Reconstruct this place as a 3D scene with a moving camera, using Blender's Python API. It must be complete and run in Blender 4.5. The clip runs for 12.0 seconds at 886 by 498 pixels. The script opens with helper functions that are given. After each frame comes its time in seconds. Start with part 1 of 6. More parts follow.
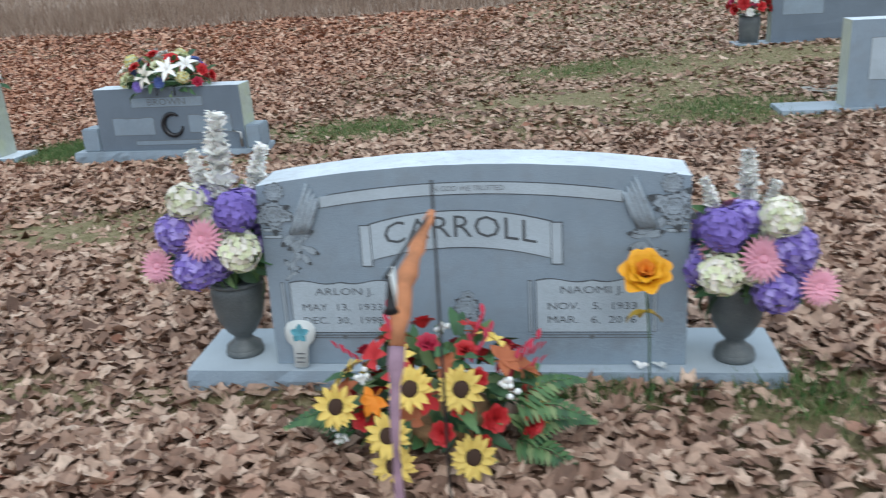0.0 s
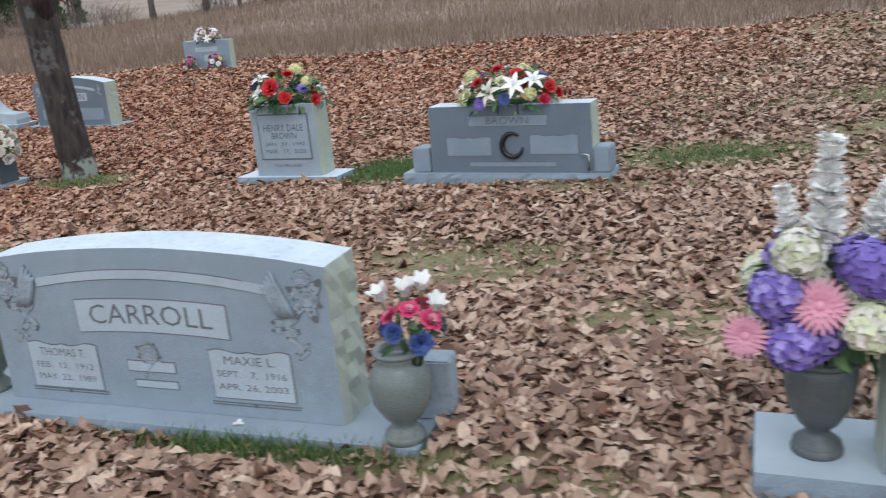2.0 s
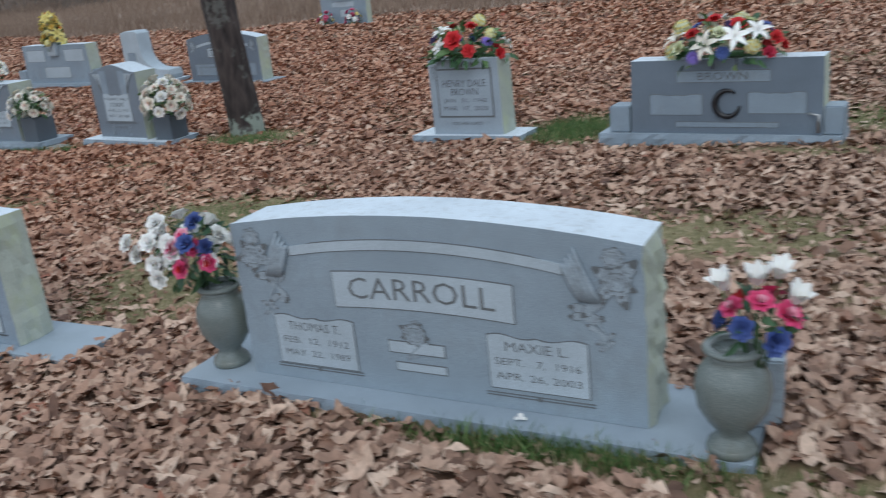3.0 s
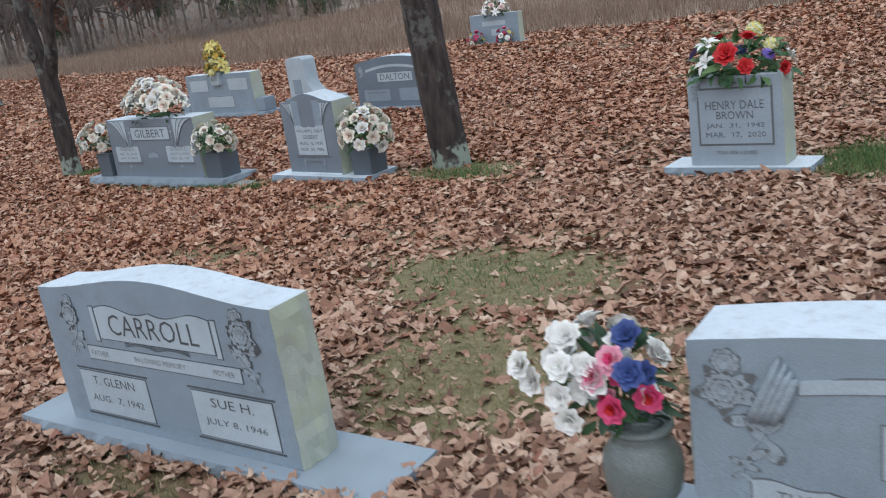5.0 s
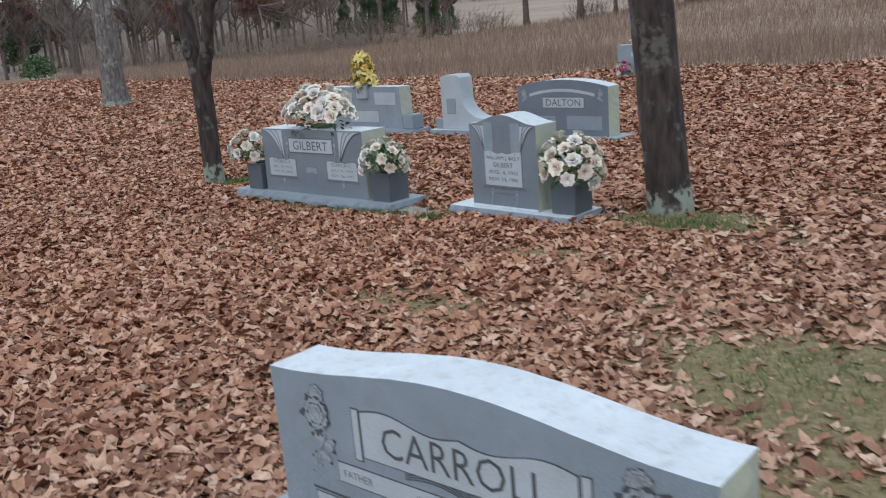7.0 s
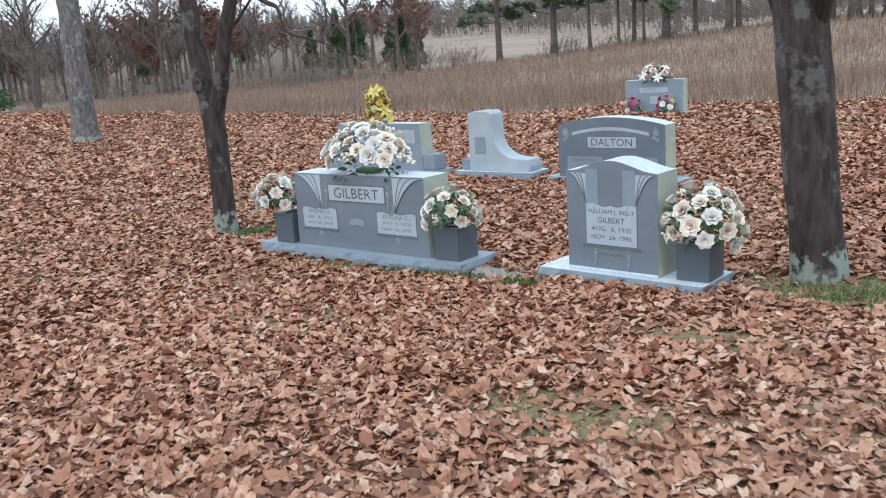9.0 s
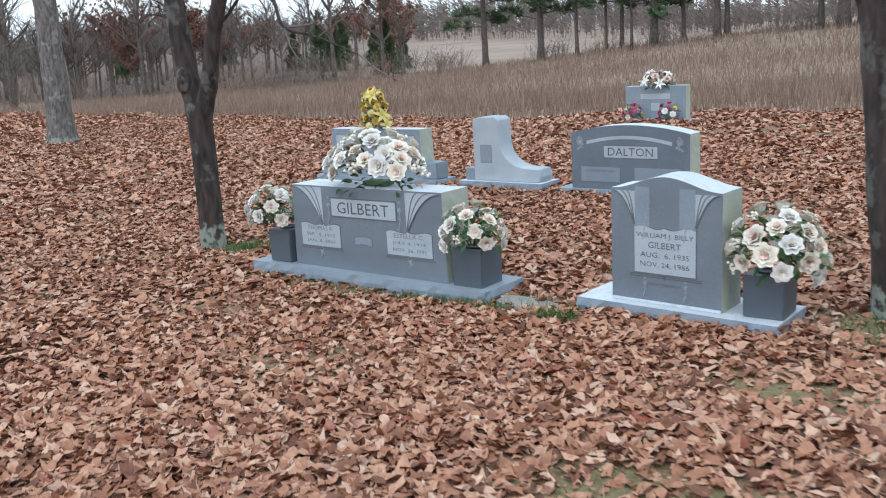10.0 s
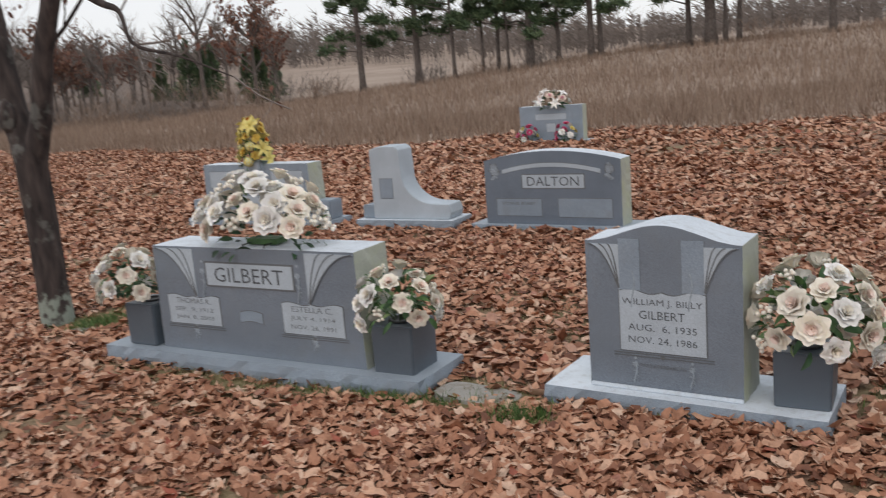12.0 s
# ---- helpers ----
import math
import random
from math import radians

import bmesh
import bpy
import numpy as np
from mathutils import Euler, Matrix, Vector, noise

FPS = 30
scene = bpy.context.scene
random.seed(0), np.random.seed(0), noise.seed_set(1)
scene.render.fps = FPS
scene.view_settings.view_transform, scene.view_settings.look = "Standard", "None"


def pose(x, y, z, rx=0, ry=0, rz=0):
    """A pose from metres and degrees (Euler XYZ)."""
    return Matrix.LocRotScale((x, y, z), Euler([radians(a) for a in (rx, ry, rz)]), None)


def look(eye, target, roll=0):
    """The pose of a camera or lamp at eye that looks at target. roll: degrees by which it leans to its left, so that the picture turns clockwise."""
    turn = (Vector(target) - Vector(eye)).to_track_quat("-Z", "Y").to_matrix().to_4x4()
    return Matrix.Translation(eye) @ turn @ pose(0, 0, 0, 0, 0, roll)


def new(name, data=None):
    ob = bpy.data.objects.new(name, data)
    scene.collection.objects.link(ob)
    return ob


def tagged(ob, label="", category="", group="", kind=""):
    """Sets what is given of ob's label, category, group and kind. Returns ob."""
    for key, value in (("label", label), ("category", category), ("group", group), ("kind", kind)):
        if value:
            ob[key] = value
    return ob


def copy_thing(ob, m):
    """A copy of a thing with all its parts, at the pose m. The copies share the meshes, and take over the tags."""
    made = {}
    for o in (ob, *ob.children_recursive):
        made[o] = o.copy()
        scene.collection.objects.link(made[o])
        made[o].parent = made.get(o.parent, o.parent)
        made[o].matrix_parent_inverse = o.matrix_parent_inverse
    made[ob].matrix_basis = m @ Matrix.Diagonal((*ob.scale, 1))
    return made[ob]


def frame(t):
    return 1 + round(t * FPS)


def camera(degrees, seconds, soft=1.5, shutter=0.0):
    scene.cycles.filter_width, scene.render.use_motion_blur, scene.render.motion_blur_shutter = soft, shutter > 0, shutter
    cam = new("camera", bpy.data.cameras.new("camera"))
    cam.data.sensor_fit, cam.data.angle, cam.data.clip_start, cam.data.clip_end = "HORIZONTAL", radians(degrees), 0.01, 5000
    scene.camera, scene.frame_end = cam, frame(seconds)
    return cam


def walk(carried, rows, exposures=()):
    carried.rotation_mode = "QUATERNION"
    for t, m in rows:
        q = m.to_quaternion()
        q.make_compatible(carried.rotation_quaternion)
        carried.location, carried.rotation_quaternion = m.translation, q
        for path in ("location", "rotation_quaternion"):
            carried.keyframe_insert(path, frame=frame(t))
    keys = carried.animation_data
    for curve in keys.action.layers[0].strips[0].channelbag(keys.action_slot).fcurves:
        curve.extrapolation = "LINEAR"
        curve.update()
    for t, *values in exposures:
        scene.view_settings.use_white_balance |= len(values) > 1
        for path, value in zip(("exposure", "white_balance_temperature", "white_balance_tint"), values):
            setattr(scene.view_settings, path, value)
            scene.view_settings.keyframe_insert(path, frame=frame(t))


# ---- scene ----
cam = camera(53.3, 12.0, 1.1, 0.4)
PATH = [
    (0, (0.024, -0.075, 1.213), (-0.237, 1.798, 0.564), -3.4),
    (0.5, (-0.247, 0.032, 1.193), (-0.641, 1.891, 0.57), -3.5),
    (1, (-0.557, 0.129, 1.19), (-1.073, 1.967, 0.594), -4.3),
    (1.5, (-0.892, 0.281, 1.168), (-1.503, 2.096, 0.593), -5.2),
    (2, (-1.203, 0.347, 1.167), (-1.878, 2.139, 0.592), -4.6),
    (2.5, (-1.559, 0.387, 1.179), (-2.319, 2.136, 0.577), -5.0),
    (3, (-1.879, 0.485, 1.141), (-2.775, 2.153, 0.498), -5.5),
    (3.5, (-2.211, 0.591, 1.158), (-3.251, 2.174, 0.515), -6.6),
    (3.7, (-2.35, 0.616, 1.15), (-3.416, 2.188, 0.522), -6.7),
    (5.3, (-3.346, 0.995, 1.136), (-4.47, 2.552, 0.576), -7.9),
    (5.5, (-3.465, 1.025, 1.115), (-4.578, 2.592, 0.563), -7.2),
    (6, (-3.798, 1.084, 1.113), (-4.909, 2.651, 0.553), -5.9),
    (6.5, (-4.119, 1.212, 1.095), (-5.338, 2.707, 0.567), -5.2),
    (7, (-4.483, 1.317, 1.092), (-5.765, 2.769, 0.593), -4.4),
    (7.5, (-4.827, 1.333, 1.151), (-6.109, 2.802, 0.702), -3.6),
    (7.7, (-4.954, 1.352, 1.158), (-6.26, 2.805, 0.729), -3.6),
    (9.3, (-6.057, 1.807, 1.088), (-7.255, 3.351, 0.661), -3.6),
    (9.5, (-6.168, 1.897, 1.092), (-7.357, 3.448, 0.669), -3.3),
    (10, (-6.534, 2.121, 1.076), (-7.719, 3.675, 0.652), -3.2),
    (10.5, (-6.884, 2.368, 1.062), (-8.004, 3.976, 0.661), -3.9),
    (11, (-7.107, 2.561, 1.073), (-8.197, 4.2, 0.72), -4.2),
    (11.5, (-7.286, 2.837, 1.086), (-8.361, 4.488, 0.74), -4.5),
    (12, (-7.431, 3.086, 1.05), (-8.398, 4.794, 0.661), -4.6),
]
walk(cam, [(t, look(eye, target, roll)) for t, eye, target, roll in PATH],
     [(0, 0.46, 6350, 7), (0.5, 0.4, 6350, 7.5), (1, 0.45, 6450, 9), (1.5, 0.46, 6500, 10), (2, 0.4, 6450, 10), (2.5, 0.29, 6350, 9), (3, 0.09, 6250, 8), (3.7, 0.07, 6200, 7), (5.3, 0.27, 6450, 10), (6.5, 0.2, 6500, 10), (7.5, 0.27, 6550, 11),
      (9.5, 0.7, 6250, 8), (10, 0.57, 6300, 8.5), (10.5, 0.7, 6450, 9.5), (11, 0.36, 7000, 14), (11.5, -0.02, 7350, 16), (12, 0.1, 7350, 16)])

# ---- world and light: bright overcast ----
world = bpy.data.worlds.new("overcast_sky")
scene.world = world
world.use_nodes = True
wn, wl = world.node_tree.nodes, world.node_tree.links
sky = wn.new("ShaderNodeTexSky")
sky.sky_type = "NISHITA"
sky.sun_disc = False
sky.sun_elevation = radians(48)
sky.sun_rotation = radians(200)
sky.dust_density = 2.0
veil = wn.new("ShaderNodeMix")
veil.data_type = "RGBA"
veil.inputs[0].default_value = 0.85
veil.inputs[7].default_value = (5.35, 6.05, 6.75, 1)
wl.new(sky.outputs[0], veil.inputs[6])
wl.new(veil.outputs[2], wn["Background"].inputs["Color"])
wn["Background"].inputs["Strength"].default_value = 0.15

sun_data = bpy.data.lights.new("sun", "SUN")
sun_data.energy = 0.5
sun_data.angle = radians(30)
sun_data.color = (1.0, 0.97, 0.93)
sun = new("sun", sun_data)
sun.matrix_world = look((0, 0, 0), (-0.25, 0.62, -0.74))


# ---- materials ----
def material(name, rough=0.7, metal=0.0):
    m = bpy.data.materials.new(name)
    m.use_nodes = True
    b = m.node_tree.nodes["Principled BSDF"]
    b.inputs["Roughness"].default_value = rough
    b.inputs["Metallic"].default_value = metal
    return m, m.node_tree.nodes, m.node_tree.links, b


def ramp(nodes, stops):
    r = nodes.new("ShaderNodeValToRGB")
    while len(r.color_ramp.elements) < len(stops):
        r.color_ramp.elements.new(0.5)
    for e, (p, c) in zip(r.color_ramp.elements, stops):
        e.position, e.color = p, (*c, 1)
    return r


def noise_tex(nodes, links, scale, detail=4, rough=0.6, coord="Object"):
    tc = nodes.new("ShaderNodeTexCoord")
    n = nodes.new("ShaderNodeTexNoise")
    n.inputs["Scale"].default_value = scale
    n.inputs["Detail"].default_value = detail
    n.inputs["Roughness"].default_value = rough
    links.new(tc.outputs[coord], n.inputs["Vector"])
    return n


def mixed(nodes, links, fac, a, b, kind="MIX"):
    x = nodes.new("ShaderNodeMix")
    x.data_type, x.blend_type = "RGBA", kind
    if isinstance(fac, float):
        x.inputs[0].default_value = fac
    else:
        links.new(fac, x.inputs[0])
    for slot, v in ((6, a), (7, b)):
        if isinstance(v, tuple):
            x.inputs[slot].default_value = (*v, 1)
        else:
            links.new(v, x.inputs[slot])
    return x.outputs[2]


def bumped(nodes, links, b, height, strength, distance=0.01):
    bp = nodes.new("ShaderNodeBump")
    bp.inputs["Strength"].default_value = strength
    bp.inputs["Distance"].default_value = distance
    links.new(height, bp.inputs["Height"])
    links.new(bp.outputs[0], b.inputs["Normal"])


def granite(name, dark, light, rough, stain=None, bump=0.15, stain_amount=0.5, stain_scale=7.0):
    """Speckled grey stone: crystals, a cloudy drift of tone, and a weathering colour."""
    m, n, l, b = material(name, rough)
    fine = noise_tex(n, l, 420, 2)
    cloud = noise_tex(n, l, 3.2, 6)
    fr = ramp(n, [(0.3, dark), (0.5, tuple((p + q) / 2 for p, q in zip(dark, light))), (0.72, light)])
    l.new(fine.outputs[0], fr.inputs[0])
    cr = ramp(n, [(0.3, (0.82, 0.82, 0.82)), (0.7, (1.06, 1.06, 1.06))])
    l.new(cloud.outputs[0], cr.inputs[0])
    col = mixed(n, l, 1.0, fr.outputs[0], cr.outputs[0], "MULTIPLY")
    if stain:
        sn = noise_tex(n, l, stain_scale, 6, 0.7)
        sr = ramp(n, [(0.5, (0, 0, 0)), (0.7, (stain_amount,) * 3)])
        l.new(sn.outputs[0], sr.inputs[0])
        col = mixed(n, l, sr.outputs[0], col, stain)
    l.new(col, b.inputs["Base Color"])
    bumped(n, l, b, noise_tex(n, l, 160, 3).outputs[0], bump, 0.003)
    return m


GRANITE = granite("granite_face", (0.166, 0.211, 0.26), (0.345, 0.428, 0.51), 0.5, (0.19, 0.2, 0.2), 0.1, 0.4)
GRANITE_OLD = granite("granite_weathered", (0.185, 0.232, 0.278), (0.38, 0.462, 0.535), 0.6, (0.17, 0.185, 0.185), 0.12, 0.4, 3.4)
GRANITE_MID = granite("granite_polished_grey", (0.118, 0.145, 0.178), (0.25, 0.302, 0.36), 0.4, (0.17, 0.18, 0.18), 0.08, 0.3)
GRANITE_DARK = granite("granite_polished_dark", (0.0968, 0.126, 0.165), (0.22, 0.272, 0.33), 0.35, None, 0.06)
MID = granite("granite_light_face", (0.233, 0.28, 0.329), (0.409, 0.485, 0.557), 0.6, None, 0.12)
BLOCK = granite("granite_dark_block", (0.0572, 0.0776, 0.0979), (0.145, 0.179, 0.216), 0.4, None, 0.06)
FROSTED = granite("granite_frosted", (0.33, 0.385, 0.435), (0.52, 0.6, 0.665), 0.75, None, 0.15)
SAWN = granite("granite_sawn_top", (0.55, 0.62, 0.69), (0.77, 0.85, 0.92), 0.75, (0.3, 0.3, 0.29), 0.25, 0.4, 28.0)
ROCK = granite("granite_rock_pitch", (0.3, 0.33, 0.29), (0.56, 0.6, 0.52), 0.85, (0.42, 0.46, 0.3), 0.5, 0.8, 6.0)
CARVED = granite("granite_carved", (0.223, 0.265, 0.307), (0.428, 0.5, 0.562), 0.8, (0.12, 0.13, 0.13), 0.4, 0.6, 30.0)
# dark tones for letters and cut lines, also for shade painted behind carvings
ENGRAVED_AND_SHADE = granite("engraved_letter_and_shade", (0.05, 0.058, 0.066), (0.105, 0.115, 0.125), 0.8)
ENGRAVED_AND_SHADE_SOFT = granite("worn_letter_and_shade", (0.1, 0.11, 0.115), (0.18, 0.19, 0.2), 0.8)
VASE_DARK = granite("vase_dark_stone", (0.05, 0.06, 0.065), (0.15, 0.165, 0.17), 0.45, (0.2, 0.21, 0.2), 0.1, 0.35, 12.0)
VASE_GREEN = granite("vase_green_stone", (0.1, 0.122, 0.117), (0.27, 0.305, 0.295), 0.25, (0.13, 0.13, 0.1), 0.05, 0.8, 5.0)
BLACK_STONE = granite("black_inlay", (0.006, 0.007, 0.01), (0.03, 0.03, 0.035), 0.2)
CONCRETE = granite("marker_stone", (0.25, 0.24, 0.22), (0.42, 0.41, 0.38), 0.9, (0.18, 0.14, 0.1), 0.5, 0.9, 12.0)


def plain(name, colour, rough=0.6, vary=0.25, scale=25.0, metal=0.0, through_light=0.0):
    m, n, l, b = material(name, rough, metal)
    nz = noise_tex(n, l, scale, 4)
    r = ramp(n, [(0.25, tuple(c * (1 - vary) for c in colour)), (0.75, tuple(min(1, c * (1 + vary)) for c in colour))])
    l.new(nz.outputs[0], r.inputs[0])
    oi = n.new("ShaderNodeObjectInfo")
    rr = ramp(n, [(0, (0.84, 0.84, 0.84)), (1, (1.08, 1.08, 1.08))])
    l.new(oi.outputs["Random"], rr.inputs[0])
    l.new(mixed(n, l, 1.0, r.outputs[0], rr.outputs[0], "MULTIPLY"), b.inputs["Base Color"])
    if through_light:
        b.inputs["Subsurface Weight"].default_value = through_light
        b.inputs["Subsurface Radius"].default_value = (0.01, 0.008, 0.006)
    return m


def island(name, stops, rough=0.75, fine=0.25, scale=60.0):
    """Tone by each separate piece, plus a small drift across it."""
    m, n, l, b = material(name, rough)
    g = n.new("ShaderNodeNewGeometry")
    r = ramp(n, stops)
    l.new(g.outputs["Random Per Island"], r.inputs[0])
    nz = noise_tex(n, l, scale, 4)
    fr = ramp(n, [(0.25, (1 - fine,) * 3), (0.75, (1 + fine,) * 3)])
    l.new(nz.outputs[0], fr.inputs[0])
    l.new(mixed(n, l, 1.0, r.outputs[0], fr.outputs[0], "MULTIPLY"), b.inputs["Base Color"])
    return m




def leaf_material():
    """Tone leaf by leaf, from grey-tan under the open sky to rust under the trees."""
    m, n, l, b = material("fallen_leaf", 0.72)
    g = n.new("ShaderNodeNewGeometry")
    tan_ = ramp(n, [(0.0, (0.102, 0.0558, 0.037)), (0.2, (0.255, 0.153, 0.107)), (0.5, (0.377, 0.246, 0.179)), (0.78, (0.49, 0.344, 0.258)), (0.93, (0.612, 0.456, 0.353)), (1.0, (0.275, 0.121, 0.0731))])
    rust_ = ramp(n, [(0.0, (0.13, 0.046, 0.026)), (0.2, (0.285, 0.118, 0.064)), (0.55, (0.44, 0.212, 0.128)), (0.85, (0.565, 0.33, 0.222)), (0.95, (0.615, 0.43, 0.32)), (1.0, (0.29, 0.066, 0.036))])
    for r in (tan_, rust_):
        l.new(g.outputs["Random Per Island"], r.inputs[0])
    q = n.new("ShaderNodeAttribute")
    q.attribute_name = "rust"
    col = mixed(n, l, q.outputs["Fac"], tan_.outputs[0], rust_.outputs[0])
    nz = noise_tex(n, l, 40.0, 4)
    fr = ramp(n, [(0.25, (0.72, 0.72, 0.72)), (0.75, (1.28, 1.28, 1.28))])
    l.new(nz.outputs[0], fr.inputs[0])
    l.new(mixed(n, l, 1.0, col, fr.outputs[0], "MULTIPLY"), b.inputs["Base Color"])
    return m


LEAF = leaf_material()
GRASS = island("short_grass", [(0.0, (0.085, 0.1, 0.034)), (0.4, (0.155, 0.158, 0.06)), (0.65, (0.25, 0.21, 0.1)), (1.0, (0.42, 0.34, 0.22))], 0.7, 0.15)
GREEN_GRASS = island("green_grass", [(0.0, (0.035, 0.085, 0.02)), (0.5, (0.07, 0.15, 0.035)), (0.85, (0.12, 0.2, 0.055)), (1.0, (0.24, 0.24, 0.1))], 0.65, 0.15)
STRAW = island("dry_field_grass", [(0.0, (0.17, 0.11, 0.08)), (0.5, (0.275, 0.195, 0.145)), (0.85, (0.38, 0.285, 0.22)), (1.0, (0.18, 0.1, 0.07))], 0.85, 0.2, 3.0)
TWIG = island("bare_twig", [(0.0, (0.125, 0.105, 0.095)), (1.0, (0.23, 0.195, 0.175))], 0.9, 0.2, 10.0)
NEEDLE = island("pine_needles", [(0.0, (0.03, 0.06, 0.03)), (0.6, (0.065, 0.11, 0.05)), (1.0, (0.13, 0.17, 0.08))], 0.7, 0.2, 10.0)
OAK_LEAF = island("clinging_oak_leaf", [(0.0, (0.12, 0.05, 0.035)), (0.6, (0.2, 0.09, 0.06)), (1.0, (0.28, 0.15, 0.1))], 0.8, 0.2, 10.0)
FOLIAGE = island("silk_foliage", [(0.0, (0.025, 0.07, 0.03)), (0.5, (0.05, 0.13, 0.045)), (0.85, (0.11, 0.2, 0.07)), (1.0, (0.2, 0.26, 0.11))], 0.55, 0.15)
FOLIAGE_DARK = island("dark_silk_foliage", [(0.0, (0.012, 0.04, 0.02)), (0.6, (0.03, 0.085, 0.035)), (1.0, (0.07, 0.14, 0.05))], 0.55, 0.15)


def bark_material(name, dark, light, lichen, amount, low=False):
    m, n, l, b = material(name, 0.95)
    tc = n.new("ShaderNodeTexCoord")
    mp = n.new("ShaderNodeMapping")
    mp.inputs["Scale"].default_value = (22, 22, 6)
    l.new(tc.outputs["Object"], mp.inputs["Vector"])
    v = n.new("ShaderNodeTexNoise")
    v.inputs["Detail"].default_value = 8
    v.inputs["Scale"].default_value = 1.0
    l.new(mp.outputs[0], v.inputs["Vector"])
    r = ramp(n, [(0.32, dark), (0.68, light)])
    l.new(v.outputs[0], r.inputs[0])
    col = r.outputs[0]
    ln = noise_tex(n, l, 5.0, 5)
    lr = ramp(n, [(0.56, (0, 0, 0)), (0.62, (amount,) * 3)])
    l.new(ln.outputs[0], lr.inputs[0])
    col = mixed(n, l, lr.outputs[0], col, lichen)
    if low:
        # pale green lichen collar round the foot
        sep = n.new("ShaderNodeSeparateXYZ")
        l.new(tc.outputs["Object"], sep.inputs[0])
        edge = noise_tex(n, l, 9.0, 4)
        add = n.new("ShaderNodeMath")
        add.operation = "MULTIPLY_ADD"
        add.inputs[1].default_value = 0.75
        l.new(edge.outputs[0], add.inputs[0])
        l.new(sep.outputs[2], add.inputs[2])
        cr = ramp(n, [(0.47, (0.85, 0.85, 0.85)), (0.53, (0, 0, 0))])
        l.new(add.outputs[0], cr.inputs[0])
        col = mixed(n, l, cr.outputs[0], col, (0.3, 0.35, 0.3))
    l.new(col, b.inputs["Base Color"])
    bumped(n, l, b, v.outputs[0], 0.9, 0.03)
    return m


BARK = bark_material("bark_dark", (0.016, 0.012, 0.012), (0.075, 0.057, 0.052), (0.22, 0.23, 0.21), 0.36, True)
BARK_GREY = bark_material("bark_grey", (0.07, 0.065, 0.065), (0.22, 0.2, 0.19), (0.3, 0.32, 0.3), 0.6, True)
BARK_FAR = bark_material("bark_far", (0.07, 0.056, 0.05), (0.17, 0.14, 0.125), (0.2, 0.19, 0.18), 0.3)

WHITE = plain("white_petal", (0.9, 0.89, 0.86), 0.6, 0.06, 30, 0, 0.15)
CREAM = plain("cream_petal", (0.86, 0.81, 0.71), 0.6, 0.08, 30, 0, 0.15)
BLUSH = plain("blush_petal", (0.84, 0.68, 0.6), 0.6, 0.1, 30, 0, 0.15)
IVORY = plain("ivory_green_petal", (0.7, 0.72, 0.48), 0.6, 0.12, 30, 0, 0.15)
PINK = plain("pink_petal", (0.78, 0.36, 0.46), 0.6, 0.12, 30, 0, 0.15)
HOT_PINK = plain("hot_pink_petal", (0.7, 0.07, 0.2), 0.6, 0.12, 30, 0, 0.15)
RED = plain("red_petal", (0.55, 0.02, 0.025), 0.6, 0.15, 30, 0, 0.1)
CRIMSON = plain("crimson_petal", (0.42, 0.015, 0.05), 0.6, 0.15, 30, 0, 0.1)
BLUE = plain("blue_petal", (0.06, 0.1, 0.31), 0.6, 0.15, 30, 0, 0.1)
PURPLE = plain("purple_petal", (0.22, 0.15, 0.52), 0.6, 0.18, 30, 0, 0.15)
LILAC = plain("lilac_petal", (0.38, 0.3, 0.68), 0.6, 0.15, 30, 0, 0.15)
YELLOW = plain("yellow_petal", (0.78, 0.56, 0.13), 0.6, 0.12, 30, 0, 0.15)
PALE_YELLOW = plain("pale_yellow_petal", (0.78, 0.66, 0.22), 0.6, 0.12, 30, 0, 0.15)
ORANGE = plain("orange_petal", (0.85, 0.27, 0.02), 0.6, 0.15, 30, 0, 0.15)
AMBER = plain("amber_petal", (0.9, 0.42, 0.01), 0.6, 0.12, 30, 0, 0.15)
RUST = plain("rust_leaf", (0.42, 0.12, 0.045), 0.65, 0.25, 30)
SEED = plain("seed_head", (0.05, 0.025, 0.015), 0.95, 0.3, 200)
STEM = plain("green_stem", (0.05, 0.12, 0.04), 0.6)
BLACK_METAL = plain("black_metal", (0.012, 0.012, 0.014), 0.45, 0.2, 40)
CHROME = plain("worn_metal", (0.5, 0.5, 0.5), 0.35, 0.1, 40, 1.0)
CERAMIC = plain("white_ceramic", (0.75, 0.78, 0.77), 0.35, 0.06, 30)
TEAL = plain("teal_glaze", (0.1, 0.34, 0.42), 0.35, 0.25, 60)
ORANGE_CLOTH = plain("orange_cloth", (0.5, 0.2, 0.09), 0.8, 0.5, 14)
FLAG_PURPLE = plain("purple_cloth", (0.32, 0.2, 0.26), 0.8, 0.5, 14)
WICKER = plain("wicker", (0.3, 0.17, 0.08), 0.8, 0.3, 90)


SINGLE_LEAF = plain("single_fallen_leaf", (0.4, 0.25, 0.18), 0.7, 0.25, 40)


